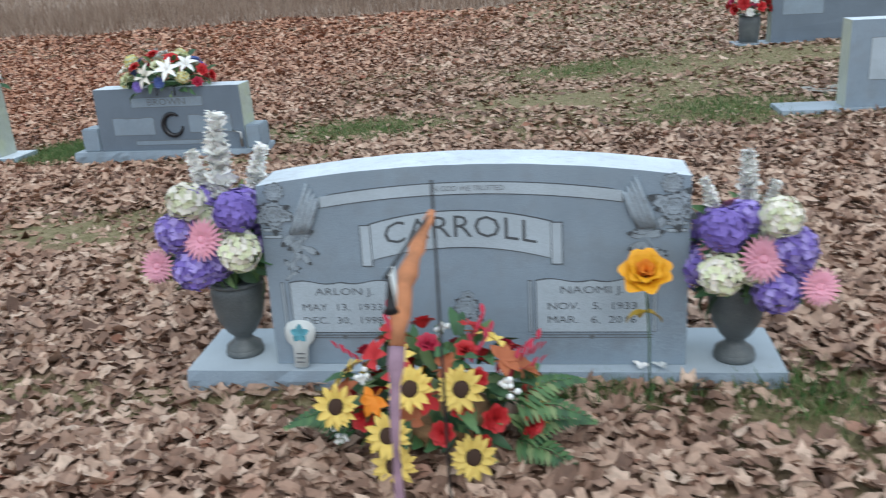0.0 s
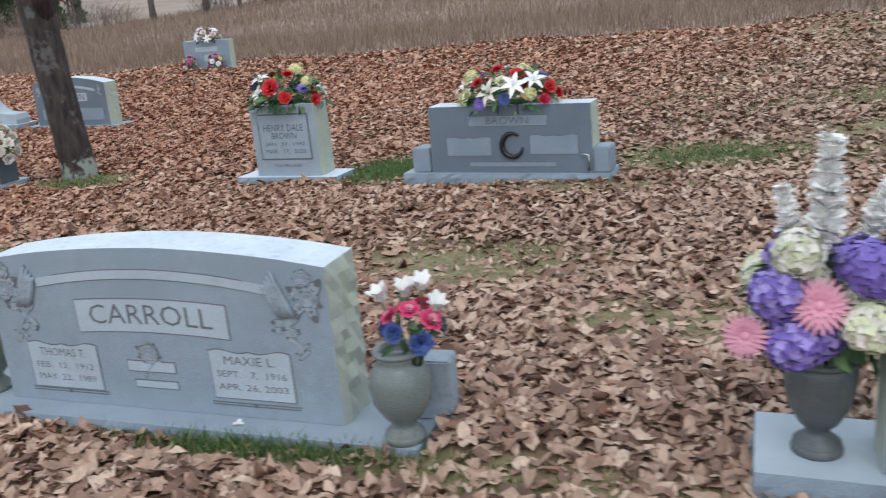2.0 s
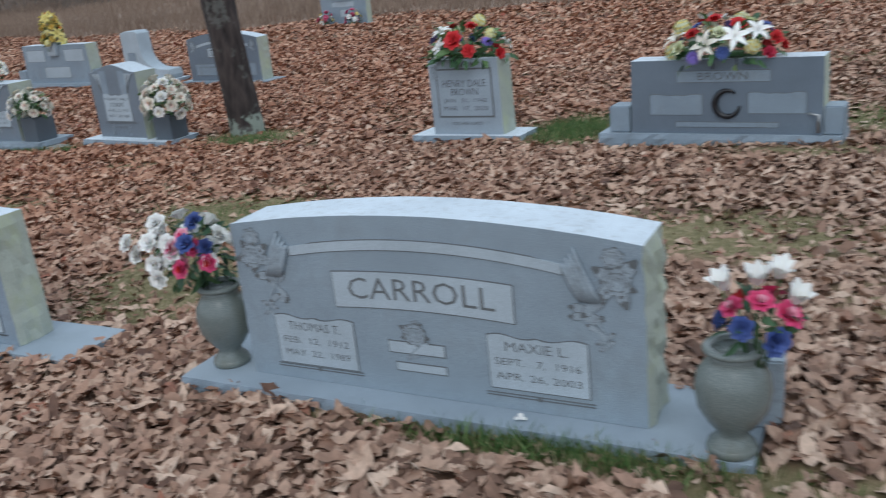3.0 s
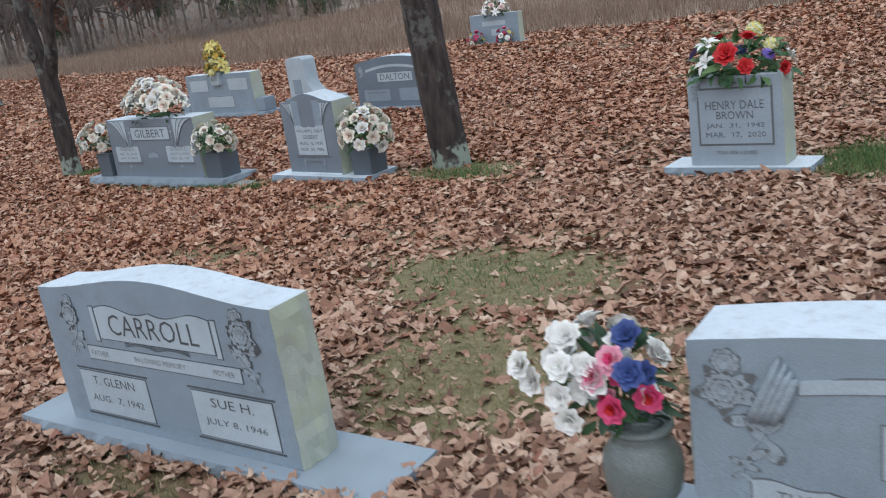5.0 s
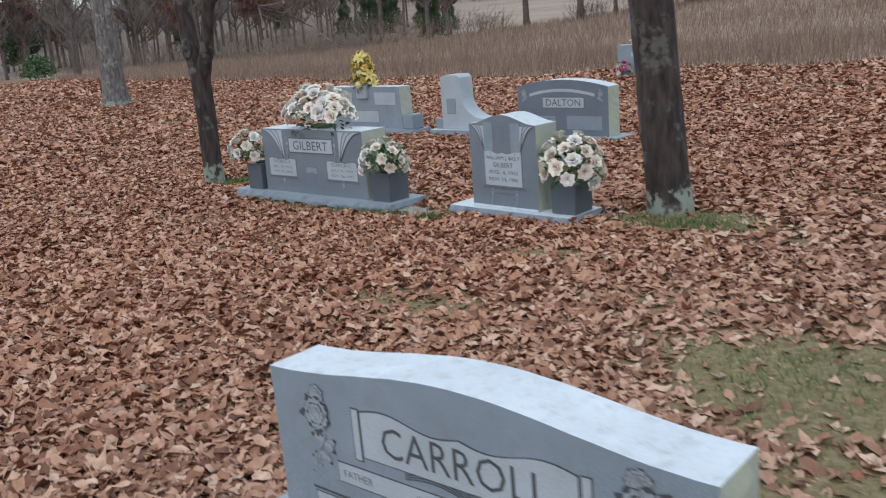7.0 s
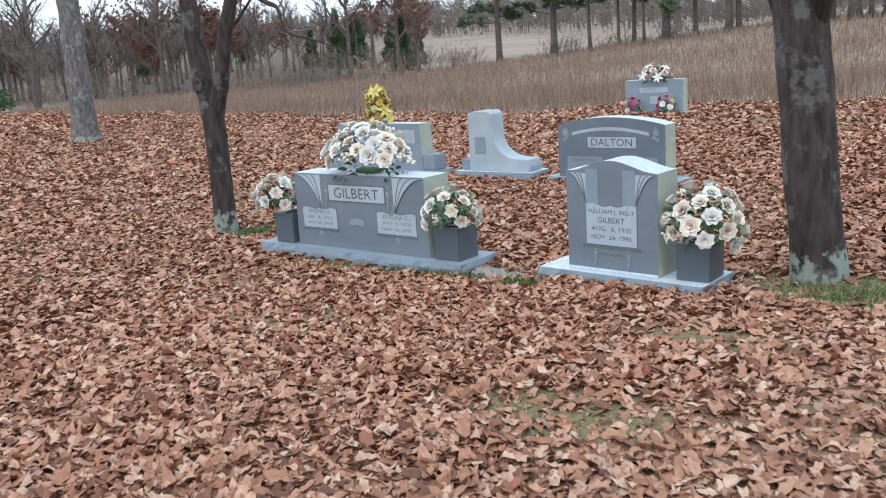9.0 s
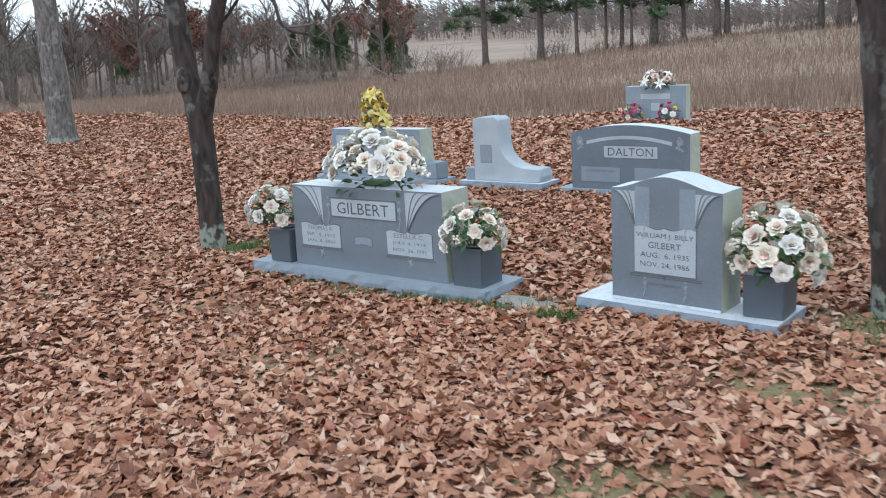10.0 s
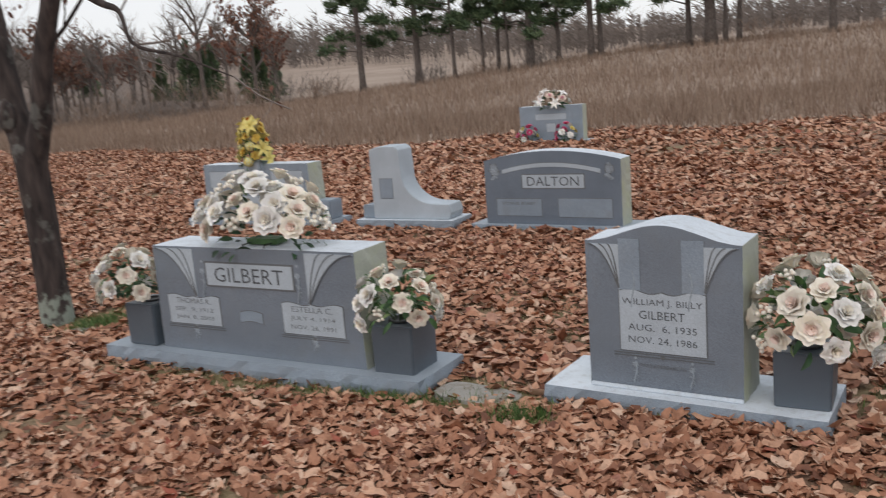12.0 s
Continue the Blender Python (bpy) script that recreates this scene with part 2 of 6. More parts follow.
def ground_material():
    """Leaf mould, moss and worn turf; straw-coloured field beyond the graves."""
    m, n, l, b = material("ground_cover", 0.95)
    fine = noise_tex(n, l, 24, 8, 0.7)
    mid = noise_tex(n, l, 2.2, 6)
    soil = ramp(n, [(0.3, (0.13, 0.07, 0.045)), (0.55, (0.25, 0.15, 0.1)), (0.75, (0.34, 0.22, 0.15))])
    l.new(fine.outputs[0], soil.inputs[0])
    turf = ramp(n, [(0.28, (0.11, 0.092, 0.042)), (0.46, (0.19, 0.163, 0.075)), (0.6, (0.275, 0.222, 0.122)), (0.78, (0.38, 0.31, 0.21))])
    l.new(fine.outputs[0], turf.inputs[0])
    bare = n.new("ShaderNodeAttribute")
    bare.attribute_name = "bare"
    wob = n.new("ShaderNodeMath")
    wob.operation = "MULTIPLY_ADD"
    wob.inputs[1].default_value = 0.5
    l.new(mid.outputs[0], wob.inputs[0])
    l.new(bare.outputs["Fac"], wob.inputs[2])
    tm = ramp(n, [(0.45, (0, 0, 0)), (0.85, (1, 1, 1))])
    l.new(wob.outputs[0], tm.inputs[0])
    near = mixed(n, l, tm.outputs[0], soil.outputs[0], turf.outputs[0])
    field = ramp(n, [(0.25, (0.2, 0.145, 0.11)), (0.5, (0.32, 0.245, 0.195)), (0.8, (0.44, 0.35, 0.285))])
    wide = noise_tex(n, l, 0.12, 8, 0.75)
    l.new(wide.outputs[0], field.inputs[0])
    masks = []
    for key in ("field", "wood"):
        q = n.new("ShaderNodeAttribute")
        q.attribute_name = key
        masks.append(q.outputs["Fac"])
    floor = ramp(n, [(0.3, (0.1, 0.07, 0.055)), (0.7, (0.2, 0.15, 0.12))])
    l.new(fine.outputs[0], floor.inputs[0])
    col = mixed(n, l, masks[0], near, field.outputs[0])
    l.new(mixed(n, l, masks[1], col, floor.outputs[0]), b.inputs["Base Color"])
    bumped(n, l, b, fine.outputs[0], 0.6, 0.03)
    return m


GROUND = ground_material()


# ---- small tools ----
def link_mesh(name, bm, mats, parent=None, smooth=True):
    me = bpy.data.meshes.new(name)
    bm.to_mesh(me)
    bm.free()
    return mesh_object(name, me, mats, parent, smooth)


def mesh_object(name, me, mats, parent=None, smooth=True):
    if mats is not None:
        for x in mats if isinstance(mats, (list, tuple)) else [mats]:
            me.materials.append(x)
    if smooth:
        me.shade_smooth()
    ob = new(name, me)
    if parent:
        ob.parent = parent
    return ob


def part(name, bm, mats, parent, label="", smooth=False):
    ob = link_mesh(name, bm, mats, parent, smooth)
    if label:
        ob["label"] = label
    return ob


def thing(name, m, label, category, group=""):
    e = new(name)
    e.empty_display_size = 0.1
    e.matrix_basis = m
    return tagged(e, label, category, group)


def raw_mesh(name, verts, faces):
    """A mesh from numpy arrays: verts (n, 3), faces (m, 3 or 4)."""
    me = bpy.data.meshes.new(name)
    k = faces.shape[1]
    me.vertices.add(len(verts))
    me.vertices.foreach_set("co", np.ascontiguousarray(verts, dtype=np.float32).ravel())
    me.loops.add(faces.size)
    me.loops.foreach_set("vertex_index", np.ascontiguousarray(faces, dtype=np.int32).ravel())
    me.polygons.add(len(faces))
    me.polygons.foreach_set("loop_start", np.arange(0, faces.size, k, dtype=np.int32))
    me.update(calc_edges=True)
    return me


def box(bm, x0, x1, y0, y1, z0, z1, bevel=0.0):
    r = bmesh.ops.create_cube(bm, size=1.0)
    for v in r["verts"]:
        v.co = Vector((x0 + (v.co.x + 0.5) * (x1 - x0), y0 + (v.co.y + 0.5) * (y1 - y0), z0 + (v.co.z + 0.5) * (z1 - z0)))
    if bevel:
        bmesh.ops.bevel(bm, geom=list({e for v in r["verts"] for e in v.link_edges}), offset=bevel, segments=2, affect="EDGES")


def tube(bm, pts, radii, sides=6, cap=True):
    """A tapered tube along pts."""
    rings = []
    for i, p in enumerate(pts):
        p = Vector(p)
        d = (Vector(pts[min(i + 1, len(pts) - 1)]) - Vector(pts[max(i - 1, 0)])).normalized()
        a = d.orthogonal().normalized() if i == 0 else (rings_a - d * rings_a.dot(d)).normalized()
        rings_a = a
        c = d.cross(a)
        rings.append([bm.verts.new(p + radii[i] * (math.cos(2 * math.pi * k / sides) * a + math.sin(2 * math.pi * k / sides) * c)) for k in range(sides)])
    for r0, r1 in zip(rings, rings[1:]):
        for k in range(sides):
            bm.faces.new((r0[k], r0[(k + 1) % sides], r1[(k + 1) % sides], r1[k]))
    if cap:
        bm.faces.new(rings[0][::-1])
        bm.faces.new(rings[-1])


def eased(pts, steps=5):
    """Points of a smooth curve through pts."""
    p = [Vector(q) for q in pts]
    p = [p[0] * 2 - p[1]] + p + [p[-1] * 2 - p[-2]]
    out = []
    for i in range(1, len(p) - 2):
        for k in range(steps):
            t = k / steps
            out.append(0.5 * ((2 * p[i]) + (p[i + 1] - p[i - 1]) * t + (2 * p[i - 1] - 5 * p[i] + 4 * p[i + 1] - p[i + 2]) * t * t + (3 * p[i] - p[i - 1] - 3 * p[i + 1] + p[i + 2]) * t ** 3))
    return out + [p[-2]]


def lathe(bm, profile, sides=28):
    """A turned body from (radius, height) pairs."""
    rings = [[bm.verts.new((r * math.cos(2 * math.pi * k / sides), r * math.sin(2 * math.pi * k / sides), z)) for k in range(sides)] for r, z in profile]
    for r0, r1 in zip(rings, rings[1:]):
        for k in range(sides):
            bm.faces.new((r0[k], r0[(k + 1) % sides], r1[(k + 1) % sides], r1[k]))
    bm.faces.new(rings[0][::-1])
    bm.faces.new(rings[-1])


def plate(bm, outline, y0, y1):
    """An outline of (x, z) points, cut out between two depths."""
    f = [bm.verts.new((x, y0, z)) for x, z in outline]
    k = [bm.verts.new((x, y1, z)) for x, z in outline]
    bm.faces.new(f)
    bm.faces.new(k[::-1])
    n = len(outline)
    for i in range(n):
        bm.faces.new((f[i], k[i], k[(i + 1) % n], f[(i + 1) % n]))
    bmesh.ops.recalc_face_normals(bm, faces=bm.faces[:])


def petal(bm, m, length, width, cup=0.4, curl=0.3, mi=0, n=4, point=0.6):
    """One petal, root at the origin along +y, cupped upwards, tip curling back."""
    rows = []
    for i in range(n + 1):
        q = i / n
        w = width * (math.sin(math.pi * min(1, q * 0.92 + 0.06)) ** point) * 0.5
        y, z = length * q * (1 - 0.15 * abs(curl) * q), length * (cup * q * q - curl * q ** 3)
        rows.append([bm.verts.new(m @ Vector((sx * w, y, z + abs(sx) * w * 0.35))) for sx in (-1, 0, 1)])
    for a, b in zip(rows, rows[1:]):
        for k in (0, 1):
            bm.faces.new((a[k], a[k + 1], b[k + 1], b[k])).material_index = mi


# ---- lettering, cut as flat meshes ----
def lettering(text, width, height, arc=0.0):
    """Text as a thin mesh, centred, width wide and height high, bent down at its ends by arc."""
    cu = bpy.data.curves.new("lettering", "FONT")
    cu.body = text
    cu.align_x = "CENTER"
    cu.resolution_u = 2
    cu.offset = -0.003
    ob = new("lettering", cu)
    me = bpy.data.meshes.new_from_object(ob.evaluated_get(bpy.context.evaluated_depsgraph_get()))
    bpy.data.objects.remove(ob)
    bpy.data.curves.remove(cu)
    co = np.empty(len(me.vertices) * 3, dtype=np.float32)
    me.vertices.foreach_get("co", co)
    co = co.reshape(-1, 3)
    lo, hi = co.min(0), co.max(0)
    u = (co[:, 0] - (lo[0] + hi[0]) / 2) / (hi[0] - lo[0])
    out = np.zeros_like(co)
    out[:, 0] = u * width
    out[:, 2] = (co[:, 1] - lo[1]) / (hi[1] - lo[1]) * height - arc * (2 * u) ** 2
    me.vertices.foreach_set("co", out.ravel())
    me.update()
    return me


def inscribe(parent, text, x, z, width, height, y, mat, arc=0.0):
    me = lettering(text, width, height, arc)
    ob = mesh_object("inscription", me, mat, parent, False)
    ob.location = (x, y, z)
    return ob


# ---- the ground ----
# how far the ground at each stone lies off the even slope
KNOTS = np.array([
    (-1.2, 2.6, -0.01), (0.7, 2.5, -0.02), (-4.0, 2.6, 0.0), (-2.1, 2.6, 0.0), (-6.45, 2.65, -0.06), (-5.6, 2.55, -0.05), (-4.7, 2.65, -0.04), (-5.25, 6.6, -0.05), (-4.2, 6.5, -0.03),
    (-3.6, 6.3, -0.02), (-2.15, 6.2, -0.015), (-8.85, 6.6, 0.015), (-7.75, 6.5, -0.005), (-11.6, 6.6, 0.0), (-9.5, 6.5, -0.03), (-11.1, 10.5, 0.02), (-9.7, 10.5, -0.01),
    (-14.8, 10.5, 0.07), (-13.0, 10.5, 0.05), (-12.0, 10.5, 0.06), (-14.4, 18.9, 0.13), (-13.1, 18.9, 0.1), (0, 0, 0.0), (-4, 0, 0.0), (-8, 2, 0.0),
    (2.5, 6.3, 0.03), (2.6, 10.2, 0.05), (-7.35, 6.9, 0.0), (-12.8, 7.0, 0.0), (-4, 4.5, 0.0), (-9, 4.5, 0.0), (0, 5, 0.0), (4, 3, 0.0), (-8, -6, 0.0), (4, -6, 0.0)])


def field_axes(x, y):
    """Along and out over the old field, which lies askew behind the graves."""
    a, b = x + 7.1, y - 2.6
    out, side = (-0.4924 * a + 0.8704 * b) / 1.2, (0.8704 * a + 0.4924 * b) / 1.144
    return -7.0 - 0.4431 * out + 0.8965 * side, 2.9 + 0.8965 * out + 0.4431 * side


def afield(u, v):
    """The place of a point given along and out over the old field."""
    a, b = u + 7.0, v - 2.9
    out, side = 1.2 * (-0.4431 * a + 0.8965 * b), 1.144 * (0.8965 * a + 0.4431 * b)
    return -7.1 - 0.4924 * out + 0.8704 * side, 2.6 + 0.8704 * out + 0.4924 * side


def ground_height(x, y):
    """Height of the ground; x and y may be arrays."""
    x, y = np.asarray(x, dtype=float), np.asarray(y, dtype=float)
    top, low = np.zeros_like(x), np.zeros_like(x) + 0.002
    for kx, ky, kz in KNOTS:
        w = 1.0 / ((x - kx) ** 2 + (y - ky) ** 2 + 0.5) ** 2
        top, low = top + w * kz, low + w
    slope = 16 * np.tanh((x + 4) / 16) - 4
    z = -0.091 + 0.0292 * slope - 0.0032 * np.clip(y, -10, 12) + top / low
    u, v = field_axes(x, y)
    d = np.clip((v - 17.5) / 27.5, 0, 1)
    z = z + 1.144 * np.clip(1.15 + 0.07 * (u + 26), 0.05, 1.75) * d ** 1.2
    e = np.clip((v - 45) / 70, 0, 1.6)
    z = z + 1.144 * e * np.clip(1.6 - 0.028 * (u + 8), 1.0, 4.2)
    far = np.clip((np.hypot(u + 6, v) - 150) / 250, 0, 1)
    return z + far * 10


def spread(lo, a, b, hi, step, growth=1.13):
    mid = list(np.arange(a, b, step))
    left, s, v = [], step, a
    while v > lo:
        s *= growth
        v -= s
        left.append(v)
    right, s, v = [], step, mid[-1]
    while v < hi:
        s *= growth
        v += s
        right.append(v)
    return np.array(left[::-1] + mid + right)


gx, gy = spread(-900, -18, 5, 900, 0.18), spread(-900, -2, 20, 1200, 0.18)
GX, GY = np.meshgrid(gx, gy)
bump = np.zeros_like(GX)
for k in range(7):
    ax, ay, ph = np.random.uniform(-2.4, 2.4), np.random.uniform(-2.4, 2.4), np.random.uniform(0, 6.3)
    bump += np.sin(GX * ax + GY * ay + ph)
GZ = ground_height(GX, GY) + 0.005 * bump
nx, ny = len(gx), len(gy)
idx = np.arange(nx * ny).reshape(ny, nx)
quads = np.stack([idx[:-1, :-1], idx[:-1, 1:], idx[1:, 1:], idx[1:, :-1]], -1).reshape(-1, 4)
ground = mesh_object("ground", raw_mesh("ground", np.stack([GX, GY, GZ], -1).reshape(-1, 3), quads), GROUND)
tagged(ground, "sloping graveyard turf and earth under leaf litter", "ground", "", "structure")


def h(x, y):
    return float(ground_height(x, y))


# places where the litter is thin and the turf shows: x, y, half-widths, strength
BARE = [(-5.35, 4.4, 0.75, 0.5, 0.93), (-4.95, 3.4, 0.62, 0.55, 0.93), (-2.4, 4.4, 0.75, 0.4, 0.75), (-2.0, 2.4, 0.7, 0.13, 0.75), (-2.75, 2.44, 0.6, 0.1, 0.9),
        (-4.05, 6.75, 0.42, 0.5, 0.97), (-2.2, 5.95, 0.9, 0.16, 0.75), (-1.5, 6.9, 0.6, 0.5, 0.85), (-7.1, 6.7, 0.6, 0.35, 0.85), (-0.6, 2.32, 1.3, 0.1, 0.7), (0.75, 2.3, 0.4, 0.25, 0.8),
        (1.4, 6.6, 0.8, 0.6, 0.88), (1.0, 9.2, 1.8, 0.7, 0.8), (-1.4, 7.0, 0.5, 0.3, 0.85), (-9.25, 6.4, 0.35, 0.25, 0.9), (-10.6, 6.3, 1.1, 0.1, 0.7), (-12.5, 7.1, 0.3, 0.3, 0.85),
        (-5.35, 5.1, 0.4, 0.15, 0.55), (-7.6, 4.5, 0.6, 0.3, 0.7), (-5.6, 2.4, 0.8, 0.12, 0.7), (-7.3, 5.6, 0.5, 0.2, 0.5), (-1.6, 3.6, 0.5, 0.3, 0.55), (-8.9, 6.15, 0.2, 0.1, 0.8), (0.4, 7.7, 1.4, 0.4, 0.6)]


def litter(x, y):
    """How thick the leaves lie, 0 to 1."""
    d = np.ones_like(x)
    for cx, cy, rx, ry, s in BARE:
        q = ((x - cx) / rx) ** 2 + ((y - cy) / ry) ** 2
        d = np.minimum(d, 1 - s * np.exp(-q ** 2))
    wob = np.sin(x * 1.9 + 1.3 * np.sin(y * 1.7)) * np.sin(y * 2.3 + 0.9 * np.sin(x * 2.1))
    d = d * np.clip(0.86 + 0.3 * wob, 0.45, 1)
    thin = np.clip((x + 4.5) / 5, 0, 1) * np.clip((y - 4) / 3, 0, 1)
    return d * (1 - 0.45 * thin)


def field_edge(u):
    return 17.8 + 0.22 * np.maximum(0, -14 - u) + 0.35 * np.sin(u * 0.9) + 0.2 * np.sin(u * 2.3 + 1)


def past_edge(x, y):
    """How far a place lies beyond the mown ground."""
    u, v = field_axes(x, y)
    return v - field_edge(u)


def stain(key, values):
    ground.data.attributes.new(key, "FLOAT", "POINT").data.foreach_set("value", np.ascontiguousarray(values, dtype=np.float32).ravel())


stain("bare", 1 - litter(GX, GY))
stain("field", np.clip(past_edge(GX, GY) / 1.2 + 0.3, 0, 1))
FU, FV = field_axes(GX, GY)
AZ = (FU + 6.6) / np.maximum(FV - 2.5, 1)
stain("wood", np.clip((-AZ - 0.72) * 6, 0, 1) * np.clip((FV - 35 + 6 * np.clip(-AZ - 1.2, 0, 3)) / 6, 0, 1) * np.clip((150 - FV) / 20, 0, 1))


def leaf_outline(seed, n=12):
    rng = np.random.RandomState(seed)
    a = np.linspace(0, 2 * np.pi, n, endpoint=False) + rng.uniform(-0.12, 0.12, n)
    r = np.where(np.arange(n) % 2 == 0, 1.0, 0.8) * (1 + rng.uniform(-0.16, 0.16, n))
    r *= 0.72 + 0.28 * np.cos(a) ** 2
    return np.stack([r * np.cos(a) * 0.66, r * np.sin(a) * 0.44], -1)


def leaf_cloud(x, y, z, size, templates, rng, tilt=0.2, curl=0.5):
    """Curled lobed leaves, each a fan round its midrib. Returns verts, faces."""
    n, k = len(x), templates.shape[1]
    t = templates[rng.randint(0, len(templates), n)]
    p = np.concatenate([np.zeros((n, 1, 2)), t], 1) * size[:, None, None]
    c, f = rng.normal(0, curl, n), rng.normal(0, curl, n)
    r2 = (p ** 2).sum(-1)
    zz = (c[:, None] * r2 + f[:, None] * p[..., 0] * np.abs(p[..., 1]) * 1.5) / size[:, None] * 1.2 + np.abs(p[..., 1]) * rng.uniform(-0.3, 0.7, n)[:, None]
    ang = np.arctan2(p[..., 1], p[..., 0])
    zz = zz + np.sqrt(r2) * rng.uniform(0.06, 0.3, n)[:, None] * np.sin(rng.choice([2, 3, 3, 4], n)[:, None] * ang + rng.uniform(0, 6.283, n)[:, None])
    v = np.concatenate([p, zz[..., None]], -1)
    yaw, tx, ty = rng.uniform(0, 6.283, n), rng.normal(0, tilt, n), rng.normal(0, tilt, n)
    cy, sy = np.cos(yaw)[:, None], np.sin(yaw)[:, None]
    vx, vy, vz = v[..., 0], v[..., 1], v[..., 2]
    cx, sx = np.cos(tx)[:, None], np.sin(tx)[:, None]
    vy, vz = vy * cx - vz * sx, vy * sx + vz * cx
    cx, sx = np.cos(ty)[:, None], np.sin(ty)[:, None]
    vx, vz = vx * cx + vz * sx, -vx * sx + vz * cx
    vx, vy = vx * cy - vy * sy, vx * sy + vy * cy
    low = vz.min(1)
    verts = np.stack([vx + x[:, None], vy + y[:, None], vz - 0.35 * low[:, None] + z[:, None]], -1).reshape(-1, 3)
    i = np.arange(k)
    fan = np.stack([np.zeros(k, int), 1 + i, 1 + (i + 1) % k], -1)
    faces = (np.arange(n)[:, None, None] * (k + 1) + fan[None]).reshape(-1, 3)
    return verts, faces


FULL = np.stack([leaf_outline(s) for s in range(6)])
ROUGH = np.stack([leaf_outline(s + 20, 6) for s in range(4)])
STONES = [(-1.2, 0.7, 2.44, 2.74), (-4.0, -2.12, 2.5, 2.82), (-6.5, -4.72, 2.58, 2.86), (-3.62, -2.14, 6.16, 6.5), (-5.25, -4.35, 6.5, 6.84), (-8.85, -7.74, 6.4, 6.78),
          (-11.6, -9.48, 6.42, 6.84), (-11.2, -9.62, 10.35, 10.75), (-12.5, -11.45, 10.35, 10.75), (-14.85, -12.85, 10.4, 10.8), (-14.5, -13.0, 18.75, 19.1), (1.68, 3.6, 6.3, 6.65), (2.0, 3.9, 10.15, 10.6)]


def rusty(x, y):
    """How rust-coloured the leaves are: more towards the trees."""
    q = np.clip((-x - 0.5 + 0.35 * (y - 5) + 0.8 * np.sin(x * 1.1 + y * 0.7) * np.sin(y * 0.9 - x * 0.4)) / 9, 0, 1)
    return 0.08 + 0.9 * q * q * (3 - 2 * q)


def scatter(x0, x1, y0, y1, per_m2, rng):
    n = int((x1 - x0) * (y1 - y0) * per_m2)
    x, y = rng.uniform(x0, x1, n), rng.uniform(y0, y1, n)
    keep = (rng.uniform(0, 1, n) < litter(x, y) ** 1.3) & (past_edge(x, y) < 0.4)
    for a, b, c, d in STONES:
        keep &= ~((x > a - 0.01) & (x < b + 0.01) & (y > c - 0.01) & (y < d + 0.01))
    return x[keep], y[keep]


def rust_by_place(ob, v):
    ob.data.attributes.new("rust", "FLOAT", "POINT").data.foreach_set("value", np.ascontiguousarray(rusty(v[:, 0], v[:, 1]), dtype=np.float32))


def litter_object(name, areas, templates, size, seed, label):
    rng = np.random.RandomState(seed)
    vs, fs, off = [], [], 0
    for x0, x1, y0, y1, dens in areas:
        x, y = scatter(x0, x1, y0, y1, dens, rng)
        s = np.clip(rng.normal(size, size * 0.28, len(x)), size * 0.45, size * 1.6)
        z = ground_height(x, y) + rng.uniform(0.002, 0.032, len(x)) * litter(x, y)
        v, f = leaf_cloud(x, y, z, s, templates, rng)
        vs.append(v)
        fs.append(f + off)
        off += len(v)
    v = np.concatenate(vs)
    ob = mesh_object(name, raw_mesh(name, v, np.concatenate(fs)), LEAF)
    rust_by_place(ob, v)
    return tagged(ob, label, "leaf litter", "", "stuff")


litter_near = litter_object("leaf_litter", [(-11, 2.6, 0.9, 6.3, 1850)], FULL, 0.058, 3, "tan and rust-brown fallen maple and oak leaves on turf")
litter_object("leaf_litter", [(-15, 3.6, 6.3, 10.6, 1050), (-15, -11, 1.5, 6.3, 900), (2.6, 3.6, 0.9, 6.3, 900)], ROUGH, 0.07, 8, "rust-brown leaf carpet between rows of graves")
litter_object("leaf_litter", [(-18, 7, 10.6, 15.5, 520), (3.6, 8, 2, 10.6, 250), (-18, -15, 2, 10.6, 400)], ROUGH, 0.09, 6, "distant brown carpet of fallen leaves")
litter_object("leaf_litter", [(-36, 7, 15.5, 28, 150), (-36, -18, 2, 15.5, 150)], ROUGH, 0.12, 7, "farthest brown leaves before the field grass")
litter_object("leaf_litter", [(-60, -36, 4, 36, 40)], ROUGH, 0.22, 9, "thin brown leaves along the field edge")
litter_object("leaf_litter", [(-14, 6, -5, 0.95, 170)], ROUGH, 0.11, 15, "tan fallen leaves on the near slope")


def thin(x, y):
    return np.clip(1.3 - litter(x, y) * 1.6, 0, 1)


def crumbs():
    """Broken bits of leaf on the thin turf."""
    rng = np.random.RandomState(19)
    n = 60000
    x, y = rng.uniform(-13, 3.5, n), rng.uniform(1.2, 10, n)
    keep = rng.uniform(0, 1, n) < thin(x, y)
    for a, b, c, d in STONES:
        keep &= ~((x > a) & (x < b) & (y > c) & (y < d))
    x, y = x[keep], y[keep]
    v, f = leaf_cloud(x, y, ground_height(x, y) + 0.006, rng.uniform(0.008, 0.035, len(x)), ROUGH, rng, 0.3, 0.6)
    ob = mesh_object("leaf_crumbs", raw_mesh("leaf_crumbs", v, f), LEAF)
    rust_by_place(ob, v)
    tagged(ob, "small broken leaf bits on thin turf", "leaf litter", "", "stuff")


crumbs()


